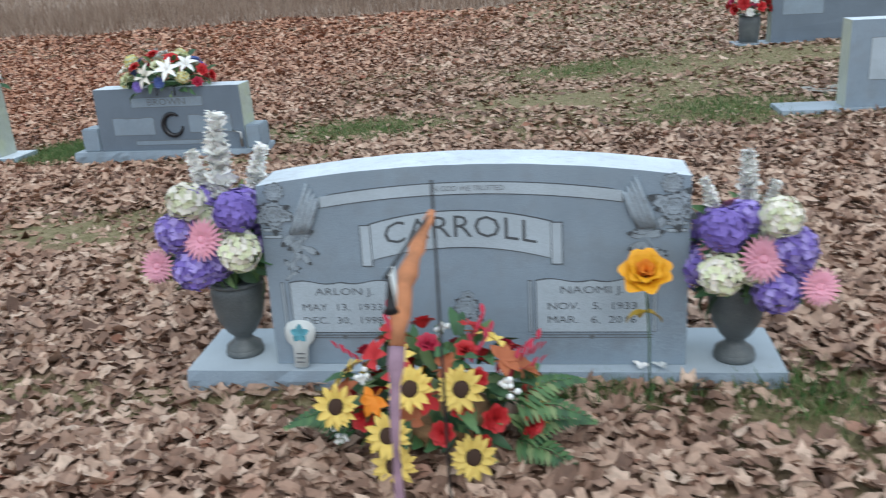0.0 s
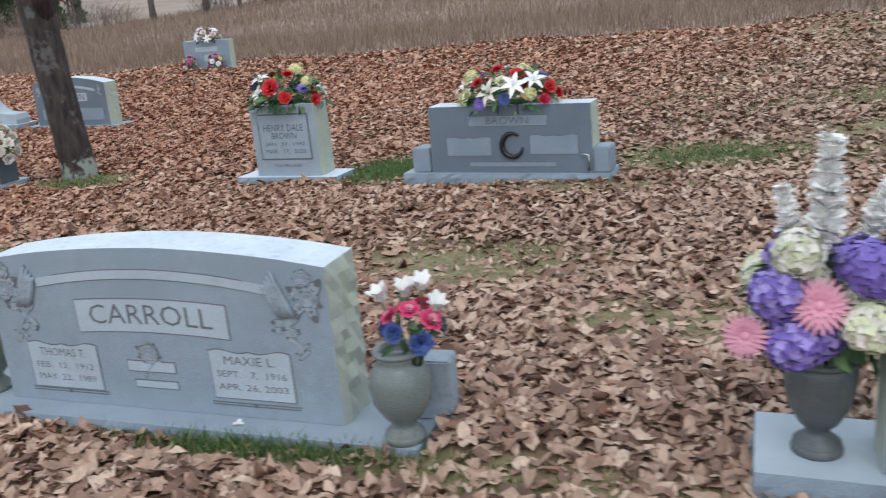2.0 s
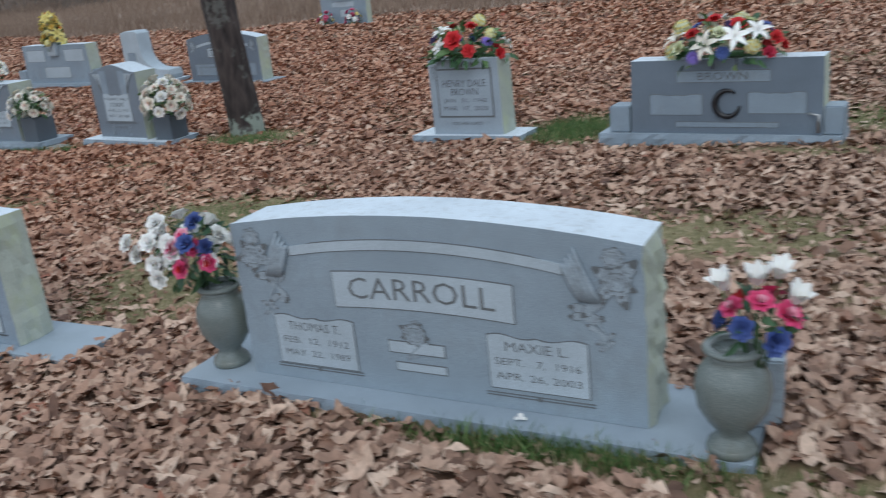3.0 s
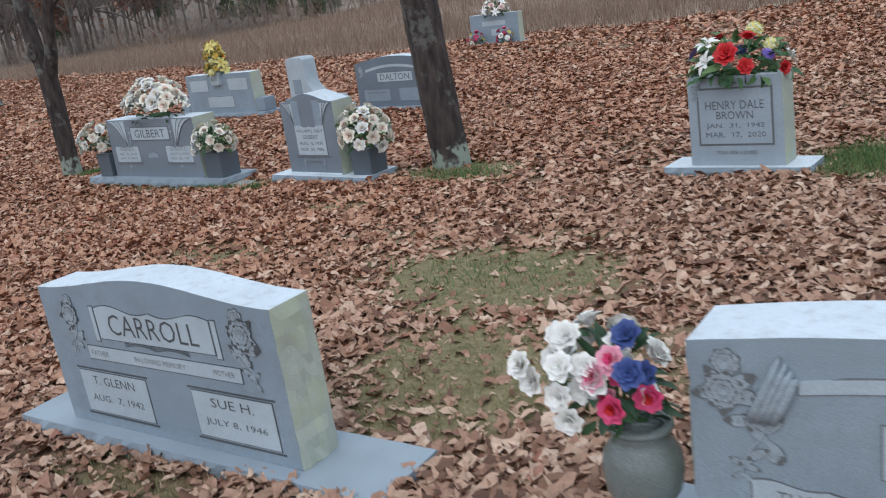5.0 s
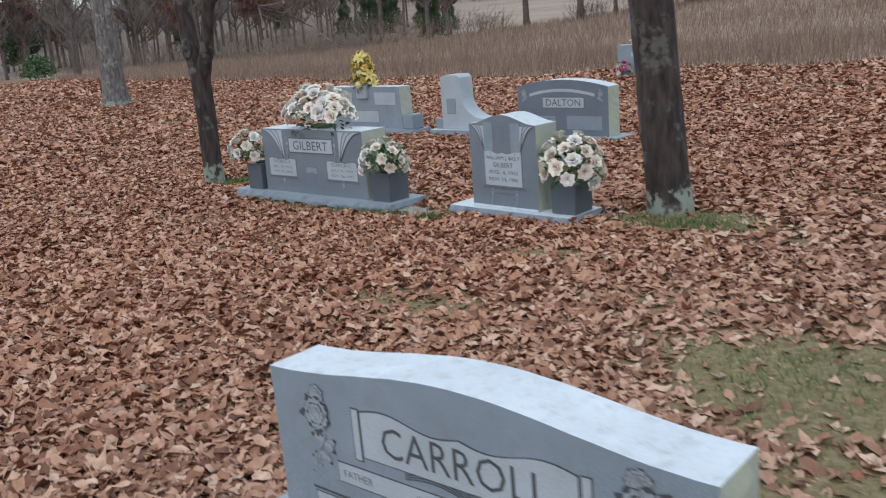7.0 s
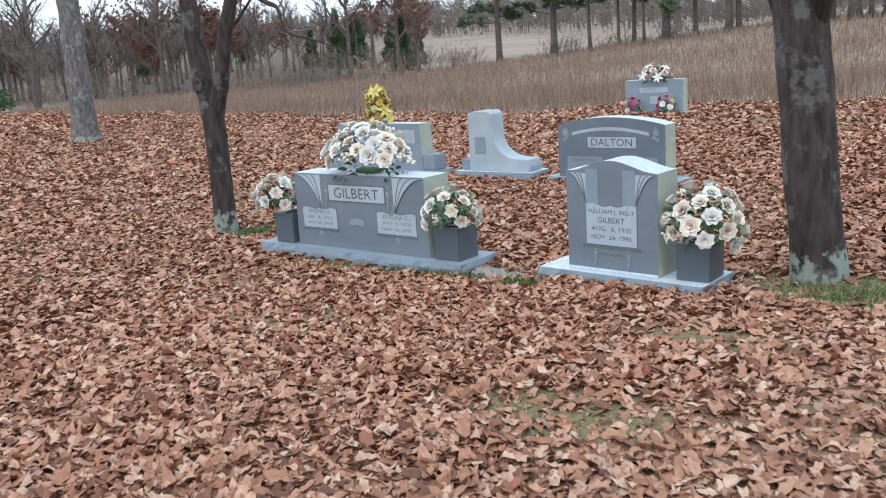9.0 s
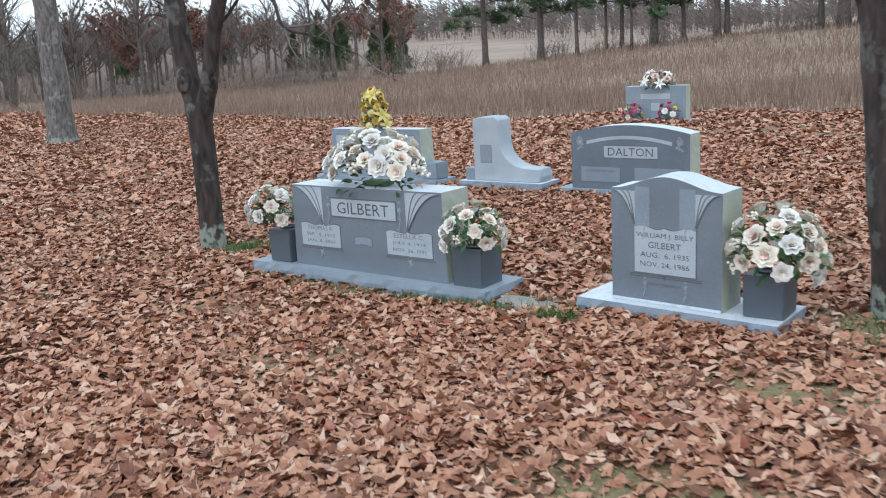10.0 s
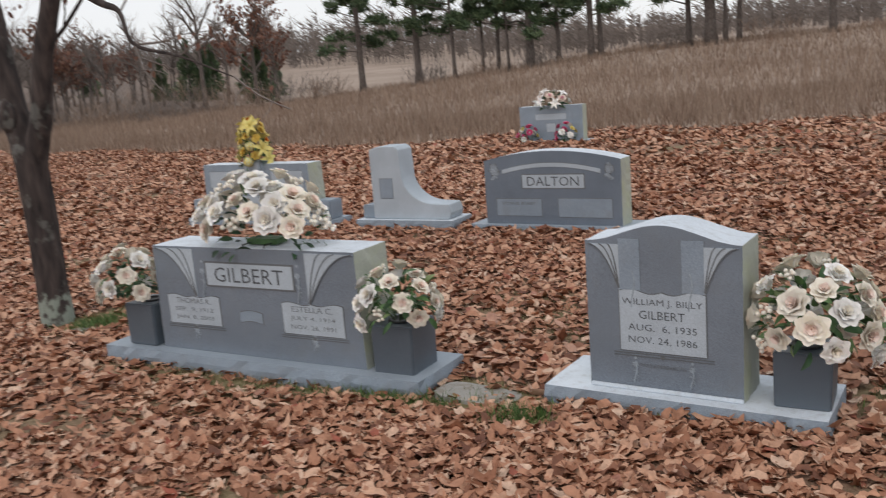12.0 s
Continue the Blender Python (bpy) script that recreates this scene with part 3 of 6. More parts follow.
# ---- turf ----
def turf_object():
    rng = np.random.RandomState(9)
    n = 260000
    x, y = rng.uniform(-13, 3.5, n), rng.uniform(1.2, 10, n)
    keep = rng.uniform(0, 1, n) < np.clip(1.15 - 1.35 * litter(x, y), 0, 1)
    for a, b, c, d in STONES:
        keep &= ~((x > a) & (x < b) & (y > c) & (y < d))
    x, y = x[keep], y[keep]
    # a fringe close to the foot of each stone
    for a, b, c, d in STONES[:8]:
        k = int((b - a) * 420)
        x = np.concatenate([x, rng.uniform(a - 0.05, b + 0.05, k)])
        y = np.concatenate([y, c - np.abs(rng.normal(0, 0.05, k))])
    n = len(x)
    z = ground_height(x, y)
    a = rng.uniform(0, 6.283, n)
    hh, w = rng.uniform(0.01, 0.042, n), rng.uniform(0.0015, 0.004, n)
    dx, dy = np.cos(a) * w, np.sin(a) * w
    lx, ly = rng.normal(0, 0.6, n) * hh, rng.normal(0, 0.6, n) * hh
    v = np.stack([np.stack([x - dx, y - dy, z - 0.004], -1), np.stack([x + dx, y + dy, z - 0.004], -1), np.stack([x + lx, y + ly, z + hh], -1)], 1).reshape(-1, 3)
    f = np.arange(3 * n).reshape(-1, 3)
    return tagged(mesh_object("grass", raw_mesh("grass", v, f), GRASS), "short green and tan turf showing between leaves", "grass", "", "stuff")


turf_object()


def green_tufts():
    """Livelier grass in the spots that stay wet beside the stones."""
    rng = np.random.RandomState(29)
    xs, ys = [], []
    for cx, cy, rx, ry, n in ((-4.02, 6.85, 0.45, 0.55, 5000), (-1.6, 6.85, 0.8, 0.55, 3000), (-2.65, 2.43, 0.55, 0.07, 900), (0.05, 2.37, 0.4, 0.08, 700), (0.75, 2.35, 0.2, 0.2, 300), (-8.9, 6.22, 0.16, 0.1, 500),
                              (-7.0, 6.55, 0.5, 0.3, 900), (-12.4, 7.05, 0.28, 0.25, 1300), (-9.6, 6.3, 0.5, 0.08, 500), (1.2, 6.7, 0.7, 0.6, 2500), (-5.4, 4.45, 0.7, 0.4, 800), (0.4, 9.3, 0.8, 0.6, 1800)):
        xs.append(cx + rng.normal(0, 0.5, n) * rx)
        ys.append(cy + rng.normal(0, 0.5, n) * ry)
    x, y = np.concatenate(xs), np.concatenate(ys)
    keep = np.ones(len(x), bool)
    for a, b, c, d in STONES:
        keep &= ~((x > a) & (x < b) & (y > c) & (y < d))
    x, y = x[keep], y[keep]
    n = len(x)
    z = ground_height(x, y)
    a, hh, w = rng.uniform(0, 6.283, n), rng.uniform(0.02, 0.065, n), rng.uniform(0.002, 0.005, n)
    dx, dy = np.cos(a) * w, np.sin(a) * w
    lx, ly = rng.normal(0, 0.5, n) * hh, rng.normal(0, 0.5, n) * hh
    v = np.stack([np.stack([x - dx, y - dy, z - 0.004], -1), np.stack([x + dx, y + dy, z - 0.004], -1), np.stack([x + lx, y + ly, z + hh], -1)], 1).reshape(-1, 3)
    tagged(mesh_object("grass", raw_mesh("grass", v, np.arange(3 * n).reshape(-1, 3)), GREEN_GRASS), "bright green tufts of grass beside gravestones", "grass", "", "stuff")


green_tufts()


# ---- gravestones ----
def top_profile(kind, u, crown):
    if kind == "arch":
        return crown * (1 - u * u)
    if kind == "serp":
        return crown * (0.5 + 0.5 * math.cos(math.pi * u))
    if kind == "shoulder":
        return crown * max(0.0, 1 - (abs(u) / 0.86) ** 2.4) ** 0.8
    return 0.0


def die_mesh(w, hs, crown, depth, kind, rough=0.006, taper=0.0, seed=0):
    """The upright slab: polished faces (slot 0), sawn top (slot 1), rock-pitched ends (slot 2)."""
    rng = random.Random(seed)
    m, n, rows = 12, 28, 6
    outline = []
    for i in range(m):
        t = i / m
        outline.append((-w / 2 + taper * t, hs * t, -1))
    for i in range(n + 1):
        u = -1 + 2 * i / n
        outline.append((u * (w / 2 - taper), hs + top_profile(kind, u, crown), 0))
    for i in range(m - 1, -1, -1):
        t = i / m
        outline.append((w / 2 - taper * t, hs * t, 1))
    bm = bmesh.new()
    rings = []
    for j in range(rows + 1):
        ring = []
        for x, z, side in outline:
            edge = 0.35 if j in (0, rows) else 1.0
            nz = noise.noise(Vector((x * 3 + seed, j * 0.9, z * 26))) + 0.6 * noise.noise(Vector((seed * 2 + x, j * 2.1, z * 60)))
            dx = side * (rough * edge * nz + rough * 0.8 * (edge - 0.35)) if side else 0
            dz = 0.0006 * rng.uniform(-1, 1) if side == 0 else 0
            dy = 0.0025 * noise.noise(Vector((x * 9, z * 30, seed + j))) if j in (0, rows) and side else 0
            ring.append(bm.verts.new((x + dx, depth * j / rows + dy, z + dz)))
        rings.append(ring)
    k = len(outline)
    for r0, r1 in zip(rings, rings[1:]):
        for i in range(k - 1):
            f = bm.faces.new((r0[i], r1[i], r1[i + 1], r0[i + 1]))
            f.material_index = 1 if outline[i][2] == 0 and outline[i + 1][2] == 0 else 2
        bm.faces.new((r0[k - 1], r1[k - 1], r1[0], r0[0]))
    bm.faces.new(rings[0])
    bm.faces.new(rings[-1][::-1])
    bmesh.ops.recalc_face_normals(bm, faces=bm.faces[:])
    return bm


def base_mesh(w, d, t, sink, rough=0.008, seed=0):
    """A slab with rock-pitched edges and a sawn top; it goes sink deeper than its visible height t."""
    bm = bmesh.new()
    nx_, nz_ = max(8, int(w / 0.05)), 6
    ring_pts = []
    for i in range(nx_):
        ring_pts.append((-w / 2 + w * i / nx_, 0, 0, -1))
    for i in range(6):
        ring_pts.append((w / 2, d * i / 6, 1, 0))
    for i in range(nx_):
        ring_pts.append((w / 2 - w * i / nx_, d, 0, 1))
    for i in range(6):
        ring_pts.append((-w / 2, d - d * i / 6, -1, 0))
    rings = []
    for j in range(nz_ + 1):
        z = -sink - t + (t + sink) * j / nz_
        ring = []
        for x, y, ex, ey in ring_pts:
            a = rough * (0.25 if j == nz_ else 1.0) * (0.7 + noise.noise(Vector((x * 14 + seed, y * 14, z * 30))) + 0.5 * noise.noise(Vector((x * 40, y * 40 + seed, z * 70))))
            ring.append(bm.verts.new((x + ex * a, y + ey * a, z)))
        rings.append(ring)
    k = len(ring_pts)
    for r0, r1 in zip(rings, rings[1:]):
        for i in range(k):
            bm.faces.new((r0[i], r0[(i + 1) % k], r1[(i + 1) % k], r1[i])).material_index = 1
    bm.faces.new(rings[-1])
    bm.faces.new(rings[0][::-1])
    bmesh.ops.recalc_face_normals(bm, faces=bm.faces[:])
    return bm


def headstone(xc, y, z, w, hs, crown, depth, kind, base, label, tilt=0.0, rough=0.006, taper=0.0, seed=0, face=None, turn=0.0, base_top=None, size=(1, 1, 1)):
    """A gravestone on its base: base = (x0, x1, y0, y1, thickness), all from the foot of the upright slab."""
    t = thing("gravestone", pose(xc, y, z, 0, tilt, turn) @ Matrix.Diagonal((*size, 1)), label, "gravestone", "gravestones in rows")
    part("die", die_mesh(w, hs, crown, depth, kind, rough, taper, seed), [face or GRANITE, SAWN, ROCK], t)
    x0, x1, y0, y1, th = base
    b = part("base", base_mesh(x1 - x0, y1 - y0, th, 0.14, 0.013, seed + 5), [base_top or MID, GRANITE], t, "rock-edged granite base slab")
    b.location = ((x0 + x1) / 2, y0, -0.001)
    return t


def grown(outline, g):
    cx = sum(p[0] for p in outline) / len(outline)
    cz = sum(p[1] for p in outline) / len(outline)
    out = []
    n = len(outline)
    for i, (x, z) in enumerate(outline):
        out.append((x + math.copysign(g, x - cx), z + math.copysign(g, z - cz)))
    return out


SHARP = []


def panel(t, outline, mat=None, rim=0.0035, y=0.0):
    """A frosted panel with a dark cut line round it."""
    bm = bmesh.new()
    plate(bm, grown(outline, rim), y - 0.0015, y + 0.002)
    p = part("panel", bm, ENGRAVED_AND_SHADE if t in SHARP else ENGRAVED_AND_SHADE_SOFT, t)
    bm = bmesh.new()
    plate(bm, outline, y - 0.003, y + 0.001)
    part("field", bm, mat or FROSTED, p)
    return p


def rect(x, z, w, hh, bow=0.0, wave=0.0, n=14):
    """A panel outline: bow arches top and bottom, wave gives an open book's top edge."""
    lower = [(x - w / 2 + w * i / n, z - hh / 2 - bow * (2 * i / n - 1) ** 2) for i in range(n + 1)]
    upper = [(x + w / 2 - w * i / n, z + hh / 2 - bow * (2 * i / n - 1) ** 2 + wave * math.sin(4 * math.pi * i / n) * (1 if i <= n / 2 else -1)) for i in range(n + 1)]
    return lower + upper


def ledger_lines(t, x, z, w, y=0.0):
    """The open book's page edges under a panel."""
    bm = bmesh.new()
    for i in range(2):
        box(bm, x - w / 2 - 0.006, x + w / 2 + 0.006, y - 0.002, y + 0.001, z - 0.006 - 0.009 * i, z - 0.003 - 0.009 * i)
    bmesh.ops.create_circle(bm, cap_ends=True, segments=12, radius=0.008, matrix=pose(x, y - 0.0035, z - 0.01, 90))
    part("page_edge", bm, ENGRAVED_AND_SHADE_SOFT, t)


def carving(t, x, z, w, hh, flip=1, y=0.0, seed=0, folded=True):
    """A raised spray: an open rose, a smaller one, leaves and a curling stem, with folded praying hands beside it."""
    rng = random.Random(seed)
    bm = bmesh.new()
    flat = Matrix.Diagonal((1, 1, 0.22, 1))

    # larger dark copies behind each petal: shade round the relief, put in as colour
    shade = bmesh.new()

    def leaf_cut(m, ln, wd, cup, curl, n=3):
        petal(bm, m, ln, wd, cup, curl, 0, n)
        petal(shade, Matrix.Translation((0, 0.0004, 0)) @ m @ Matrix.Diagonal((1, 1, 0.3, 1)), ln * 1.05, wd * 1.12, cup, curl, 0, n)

    def rose_cut(cx, cz, r, rings=((4, 0.45, 55), (6, 0.75, 40), (7, 1.0, 22))):
        for count, ln, lean in rings:
            for k in range(count):
                m = pose(cx, y - 0.001, cz, 90) @ flat @ pose(0, 0, 0, 0, 0, 360 * k / count + ln * 40) @ pose(0, r * 0.05, 0, lean)
                leaf_cut(m, r * ln, r * ln * 0.85, 0.35, 0.5)

    def sprig(cx, cz, ln, turn):
        leaf_cut(pose(cx, y - 0.001, cz, 90) @ flat @ pose(0, 0, 0, 0, 0, turn) @ pose(0, 0, 0, 14), ln, ln * 0.42, 0.3, 0.5)

    rx_ = x - flip * w * 0.3 if folded else x
    rose_cut(rx_, z + hh * 0.18, w * (0.24 if folded else 0.3))
    rose_cut(rx_ + flip * w * 0.04, z + hh * 0.4, w * 0.17)
    for k in range(5):
        sprig(rx_, z + hh * 0.18, w * rng.uniform(0.3, 0.46), 50 + 66 * k + rng.uniform(-20, 20))
    for i in range(7):
        f = i / 6
        cx, cz = x + flip * w * 0.14 * math.sin(f * 5), z - hh * (0.03 + 0.42 * f)
        sprig(cx, cz, w * 0.3 * (1.1 - 0.6 * f), rng.uniform(30, 150))
        sprig(cx, cz, w * 0.3 * (1.1 - 0.6 * f), -rng.uniform(30, 150))
    c = part("carving", bm, CARVED, t, "relief carving of roses and leaves", True)
    part("cut_line", shade, ENGRAVED_AND_SHADE if t in SHARP else ENGRAVED_AND_SHADE_SOFT, c)
    line = bmesh.new()
    tube(line, [(x + flip * w * 0.14 * math.sin(q * 5 / 6), y - 0.002, z + hh * (0.18 - 0.62 * q / 6)) for q in range(7)], [0.003] * 7, 5)
    part("stem_line", line, CARVED, c)
    if folded:
        for i in range(4):
            line = bmesh.new()
            cx, cz = x + flip * w * (0.06 + 0.075 * i), z + hh * 0.06
            tip = (cx + flip * w * (0.22 - 0.02 * i), y - 0.004, cz + hh * (0.42 - 0.05 * i))
            tube(line, [(cx - flip * w * 0.1, y - 0.002, cz - hh * 0.08), (cx, y - 0.006, cz + hh * 0.05), (cx + flip * w * 0.13, y - 0.007, cz + hh * 0.25), tip], [w * 0.05, w * 0.062, w * 0.048, w * 0.02], 7)
            part("carved_fold", line, CARVED, c, "", True)


def band(t, w, z, hh, bow, y=0.0):
    panel(t, rect(0, z, w, hh, bow, 0, 20), FROSTED, 0.003, y)


# stone with two dark urns
A = headstone(-0.248, 2.48, -0.066, 1.315, 0.608, 0.052, 0.19, "arch", (-0.953, 0.953, -0.05, 0.28, 0.06), "wide grey granite double gravestone with arched top and carved corners", 0.0, seed=1, base_top=FROSTED)
SHARP.append(A)
band(A, 0.92, 0.587, 0.034, 0.035)
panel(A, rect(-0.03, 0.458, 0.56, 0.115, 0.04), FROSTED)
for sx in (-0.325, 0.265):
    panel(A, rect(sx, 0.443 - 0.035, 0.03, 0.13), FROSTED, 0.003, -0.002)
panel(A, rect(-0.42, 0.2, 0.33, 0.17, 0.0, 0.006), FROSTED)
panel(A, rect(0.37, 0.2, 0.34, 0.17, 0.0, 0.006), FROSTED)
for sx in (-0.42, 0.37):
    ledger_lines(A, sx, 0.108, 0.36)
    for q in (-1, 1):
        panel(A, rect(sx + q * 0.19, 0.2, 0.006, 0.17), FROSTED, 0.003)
inscribe(A, "CARROLL", -0.03, 0.433, 0.47, 0.07, -0.0036, ENGRAVED_AND_SHADE, 0.025)
inscribe(A, "IN GOD WE TRUSTED", 0.0, 0.579, 0.22, 0.016, -0.0036, ENGRAVED_AND_SHADE_SOFT)
inscribe(A, "ARLON J.", -0.41, 0.236, 0.19, 0.032, -0.0036, ENGRAVED_AND_SHADE)
inscribe(A, "MAY  13,  1933", -0.42, 0.187, 0.26, 0.027, -0.0036, ENGRAVED_AND_SHADE)
inscribe(A, "DEC.  30,  1998", -0.42, 0.141, 0.26, 0.027, -0.0036, ENGRAVED_AND_SHADE)
inscribe(A, "NAOMI J.", 0.37, 0.236, 0.19, 0.032, -0.0036, ENGRAVED_AND_SHADE)
inscribe(A, "NOV.   5,  1933", 0.37, 0.187, 0.27, 0.027, -0.0036, ENGRAVED_AND_SHADE)
inscribe(A, "MAR.   6,  2016", 0.37, 0.141, 0.27, 0.027, -0.0036, ENGRAVED_AND_SHADE)
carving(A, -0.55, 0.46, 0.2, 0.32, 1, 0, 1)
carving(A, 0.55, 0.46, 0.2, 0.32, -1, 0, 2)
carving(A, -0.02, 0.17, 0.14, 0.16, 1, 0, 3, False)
for sx in (-0.62, 0.62):
    for i in range(2):
        panel(A, rect(sx, 0.465 - 0.022 * i, 0.055, 0.008), FROSTED, 0.002)

# stone with two grey-green urns
C = headstone(-3.095, 2.58, -0.155, 1.345, 0.528, 0.052, 0.2, "arch", (-0.92, 0.955, -0.1, 0.27, 0.05), "weathered grey granite double gravestone with lichen on its rough ends", -0.8, 0.02, seed=2, face=GRANITE_OLD)
band(C, 0.9, 0.49, 0.03, 0.04)
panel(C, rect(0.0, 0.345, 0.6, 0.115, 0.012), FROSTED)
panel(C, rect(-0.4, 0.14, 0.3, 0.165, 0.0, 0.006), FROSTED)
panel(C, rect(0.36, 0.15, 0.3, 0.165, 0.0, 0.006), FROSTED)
for sx in (-0.4, 0.36):
    ledger_lines(C, sx, 0.055, 0.32)
inscribe(C, "CARROLL", 0.0, 0.315, 0.49, 0.07, -0.0036, ENGRAVED_AND_SHADE_SOFT, 0.008)
inscribe(C, "THOMAS T.", -0.4, 0.178, 0.2, 0.03, -0.0036, ENGRAVED_AND_SHADE_SOFT)
inscribe(C, "FEB.  12,  1912", -0.4, 0.128, 0.25, 0.026, -0.0036, ENGRAVED_AND_SHADE_SOFT)
inscribe(C, "MAY  22,  1989", -0.4, 0.083, 0.25, 0.026, -0.0036, ENGRAVED_AND_SHADE_SOFT)
inscribe(C, "MAXIE L.", 0.36, 0.188, 0.19, 0.03, -0.0036, ENGRAVED_AND_SHADE_SOFT)
inscribe(C, "SEPT.   7,  1916", 0.36, 0.14, 0.26, 0.026, -0.0036, ENGRAVED_AND_SHADE_SOFT)
inscribe(C, "APR. 26, 2003", 0.36, 0.094, 0.26, 0.026, -0.0036, ENGRAVED_AND_SHADE_SOFT)
panel(C, rect(-0.03, 0.16, 0.19, 0.035), FROSTED)
panel(C, rect(-0.02, 0.095, 0.17, 0.024), FROSTED)
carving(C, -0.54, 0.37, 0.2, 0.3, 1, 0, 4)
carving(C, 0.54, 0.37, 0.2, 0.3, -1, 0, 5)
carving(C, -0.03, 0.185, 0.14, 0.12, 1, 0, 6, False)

# stone with the open book
D = headstone(-5.636, 2.612, -0.26, 1.21, 0.54, 0.055, 0.17, "serp", (-0.88, 0.94, -0.06, 0.25, 0.05), "newer grey granite double gravestone with an open-book panel", -1.2, 0.012, seed=3)
SHARP.append(D)
panel(D, rect(0.02, 0.422, 0.6, 0.115, 0.0, 0.012, 24), FROSTED)
panel(D, rect(0.02, 0.302, 0.8, 0.05), FROSTED)
for sx in (-0.3, 0.34):
    panel(D, rect(sx, 0.418, 0.02, 0.13), FROSTED, 0.004)
panel(D, rect(-0.283, 0.138, 0.385, 0.165), FROSTED)
panel(D, rect(0.34, 0.138, 0.375, 0.165), FROSTED)
for sx in (-0.283, 0.34):
    for sz in (0.232, 0.043):
        bm = bmesh.new()
        box(bm, sx - 0.205, sx + 0.205, -0.002, 0.001, sz - 0.003, sz + 0.003)
        part("rule_line", bm, ENGRAVED_AND_SHADE, D)
for q in range(4):
    bm = bmesh.new()
    tube(bm, [(0.02 + 0.17 * k, -0.001, 0.343 + 0.006 * q + 0.012 * math.sin(math.pi * abs(k))) for k in np.linspace(-1, 1, 13)], [0.0018] * 13, 4)
    part("page_edge", bm, ENGRAVED_AND_SHADE, D)
inscribe(D, "CARROLL", 0.02, 0.385, 0.47, 0.078, -0.0036, ENGRAVED_AND_SHADE)
inscribe(D, "FATHER", -0.31, 0.292, 0.1, 0.02, -0.0036, ENGRAVED_AND_SHADE_SOFT)
inscribe(D, "IN LOVING MEMORY", 0.02, 0.292, 0.27, 0.02, -0.0036, ENGRAVED_AND_SHADE_SOFT)
inscribe(D, "MOTHER", 0.34, 0.292, 0.1, 0.02, -0.0036, ENGRAVED_AND_SHADE_SOFT)
inscribe(D, "T. GLENN", -0.283, 0.17, 0.24, 0.034, -0.0036, ENGRAVED_AND_SHADE)
inscribe(D, "AUG.  7, 1942", -0.283, 0.098, 0.3, 0.03, -0.0036, ENGRAVED_AND_SHADE)
inscribe(D, "SUE H.", 0.34, 0.17, 0.2, 0.034, -0.0036, ENGRAVED_AND_SHADE)
inscribe(D, "JULY 8, 1946", 0.34, 0.098, 0.29, 0.03, -0.0036, ENGRAVED_AND_SHADE)
carving(D, -0.44, 0.4, 0.17, 0.24, 1, 0, 7, False)
carving(D, 0.46, 0.4, 0.2, 0.26, -1, 0, 8, False)

# wide stone with wings and a round black inlay
H = headstone(-2.86, 6.2, -0.135, 1.17, 0.485, 0.0, 0.2, "flat", (-0.8, 0.69, -0.03, 0.27, 0.055), "grey-blue granite double gravestone with wing blocks and black ring inlay", -0.6, 0.006, 0.008, seed=4, face=GRANITE_DARK, turn=-4.0, size=(1.02, 1.0, 0.97))
for sx, w in ((-0.665, 0.14), (0.64, 0.11)):
    bm = bmesh.new()
    box(bm, sx - w / 2, sx + w / 2, 0.0, 0.18, 0.001, 0.18, 0.008)
    part("wing_block", bm, GRANITE, H)
panel(H, rect(-0.29, 0.19, 0.33, 0.13, 0, 0.005), GRANITE)
panel(H, rect(0.32, 0.2, 0.33, 0.13, 0, 0.005), GRANITE)
panel(H, rect(0.0, 0.375, 0.56, 0.07), GRANITE)
panel(H, rect(0.02, 0.06, 0.62, 0.03), GRANITE)
bm = bmesh.new()
ringpts = [(0.03 + 0.075 * math.cos(a), -0.006, 0.2 + 0.085 * math.sin(a)) for a in np.linspace(0.9, 6.1, 22)]
tube(bm, ringpts, [0.008 + 0.014 * math.sin(math.pi * i / 21) for i in range(22)], 8)
part("ring_inlay", bm, BLACK_STONE, H, "black ring emblem", True)
bm = bmesh.new()
tube(bm, [(0.5, -0.02, 0.14), (0.56, -0.03, 0.13), (0.56, -0.03, 0.02)], [0.008, 0.008, 0.012], 8)
part("metal_holder", bm, CHROME, H, "small metal holder", True)
inscribe(H, "BROWN", 0.0, 0.352, 0.3, 0.05, -0.0036, ENGRAVED_AND_SHADE_SOFT)

# single stone with a saddle of red flowers
B = headstone(-4.82, 6.56, -0.235, 0.57, 0.54, 0.0, 0.2, "flat", (-0.45, 0.43, -0.05, 0.25, 0.05), "light grey granite single gravestone with framed inscription", -1.2, 0.004, 0.004, seed=5, face=MID, base_top=SAWN, turn=-4.0, size=(1.07, 1.05, 1.06))
panel(B, rect(0.0, 0.3, 0.43, 0.33), MID, 0.012)
inscribe(B, "HENRY DALE", 0.0, 0.345, 0.35, 0.05, -0.0036, ENGRAVED_AND_SHADE)
inscribe(B, "BROWN", 0.0, 0.285, 0.22, 0.048, -0.0036, ENGRAVED_AND_SHADE)
inscribe(B, "JAN.  31,  1942", 0.0, 0.225, 0.35, 0.036, -0.0036, ENGRAVED_AND_SHADE)
inscribe(B, "MAR.  17,  2020", 0.0, 0.17, 0.36, 0.036, -0.0036, ENGRAVED_AND_SHADE)
inscribe(B, "YOU ARE LOVED", 0.0, 0.07, 0.25, 0.022, -0.0036, ENGRAVED_AND_SHADE_SOFT)
carving(B, -0.23, 0.45, 0.1, 0.1, 1, 0, 9, False)


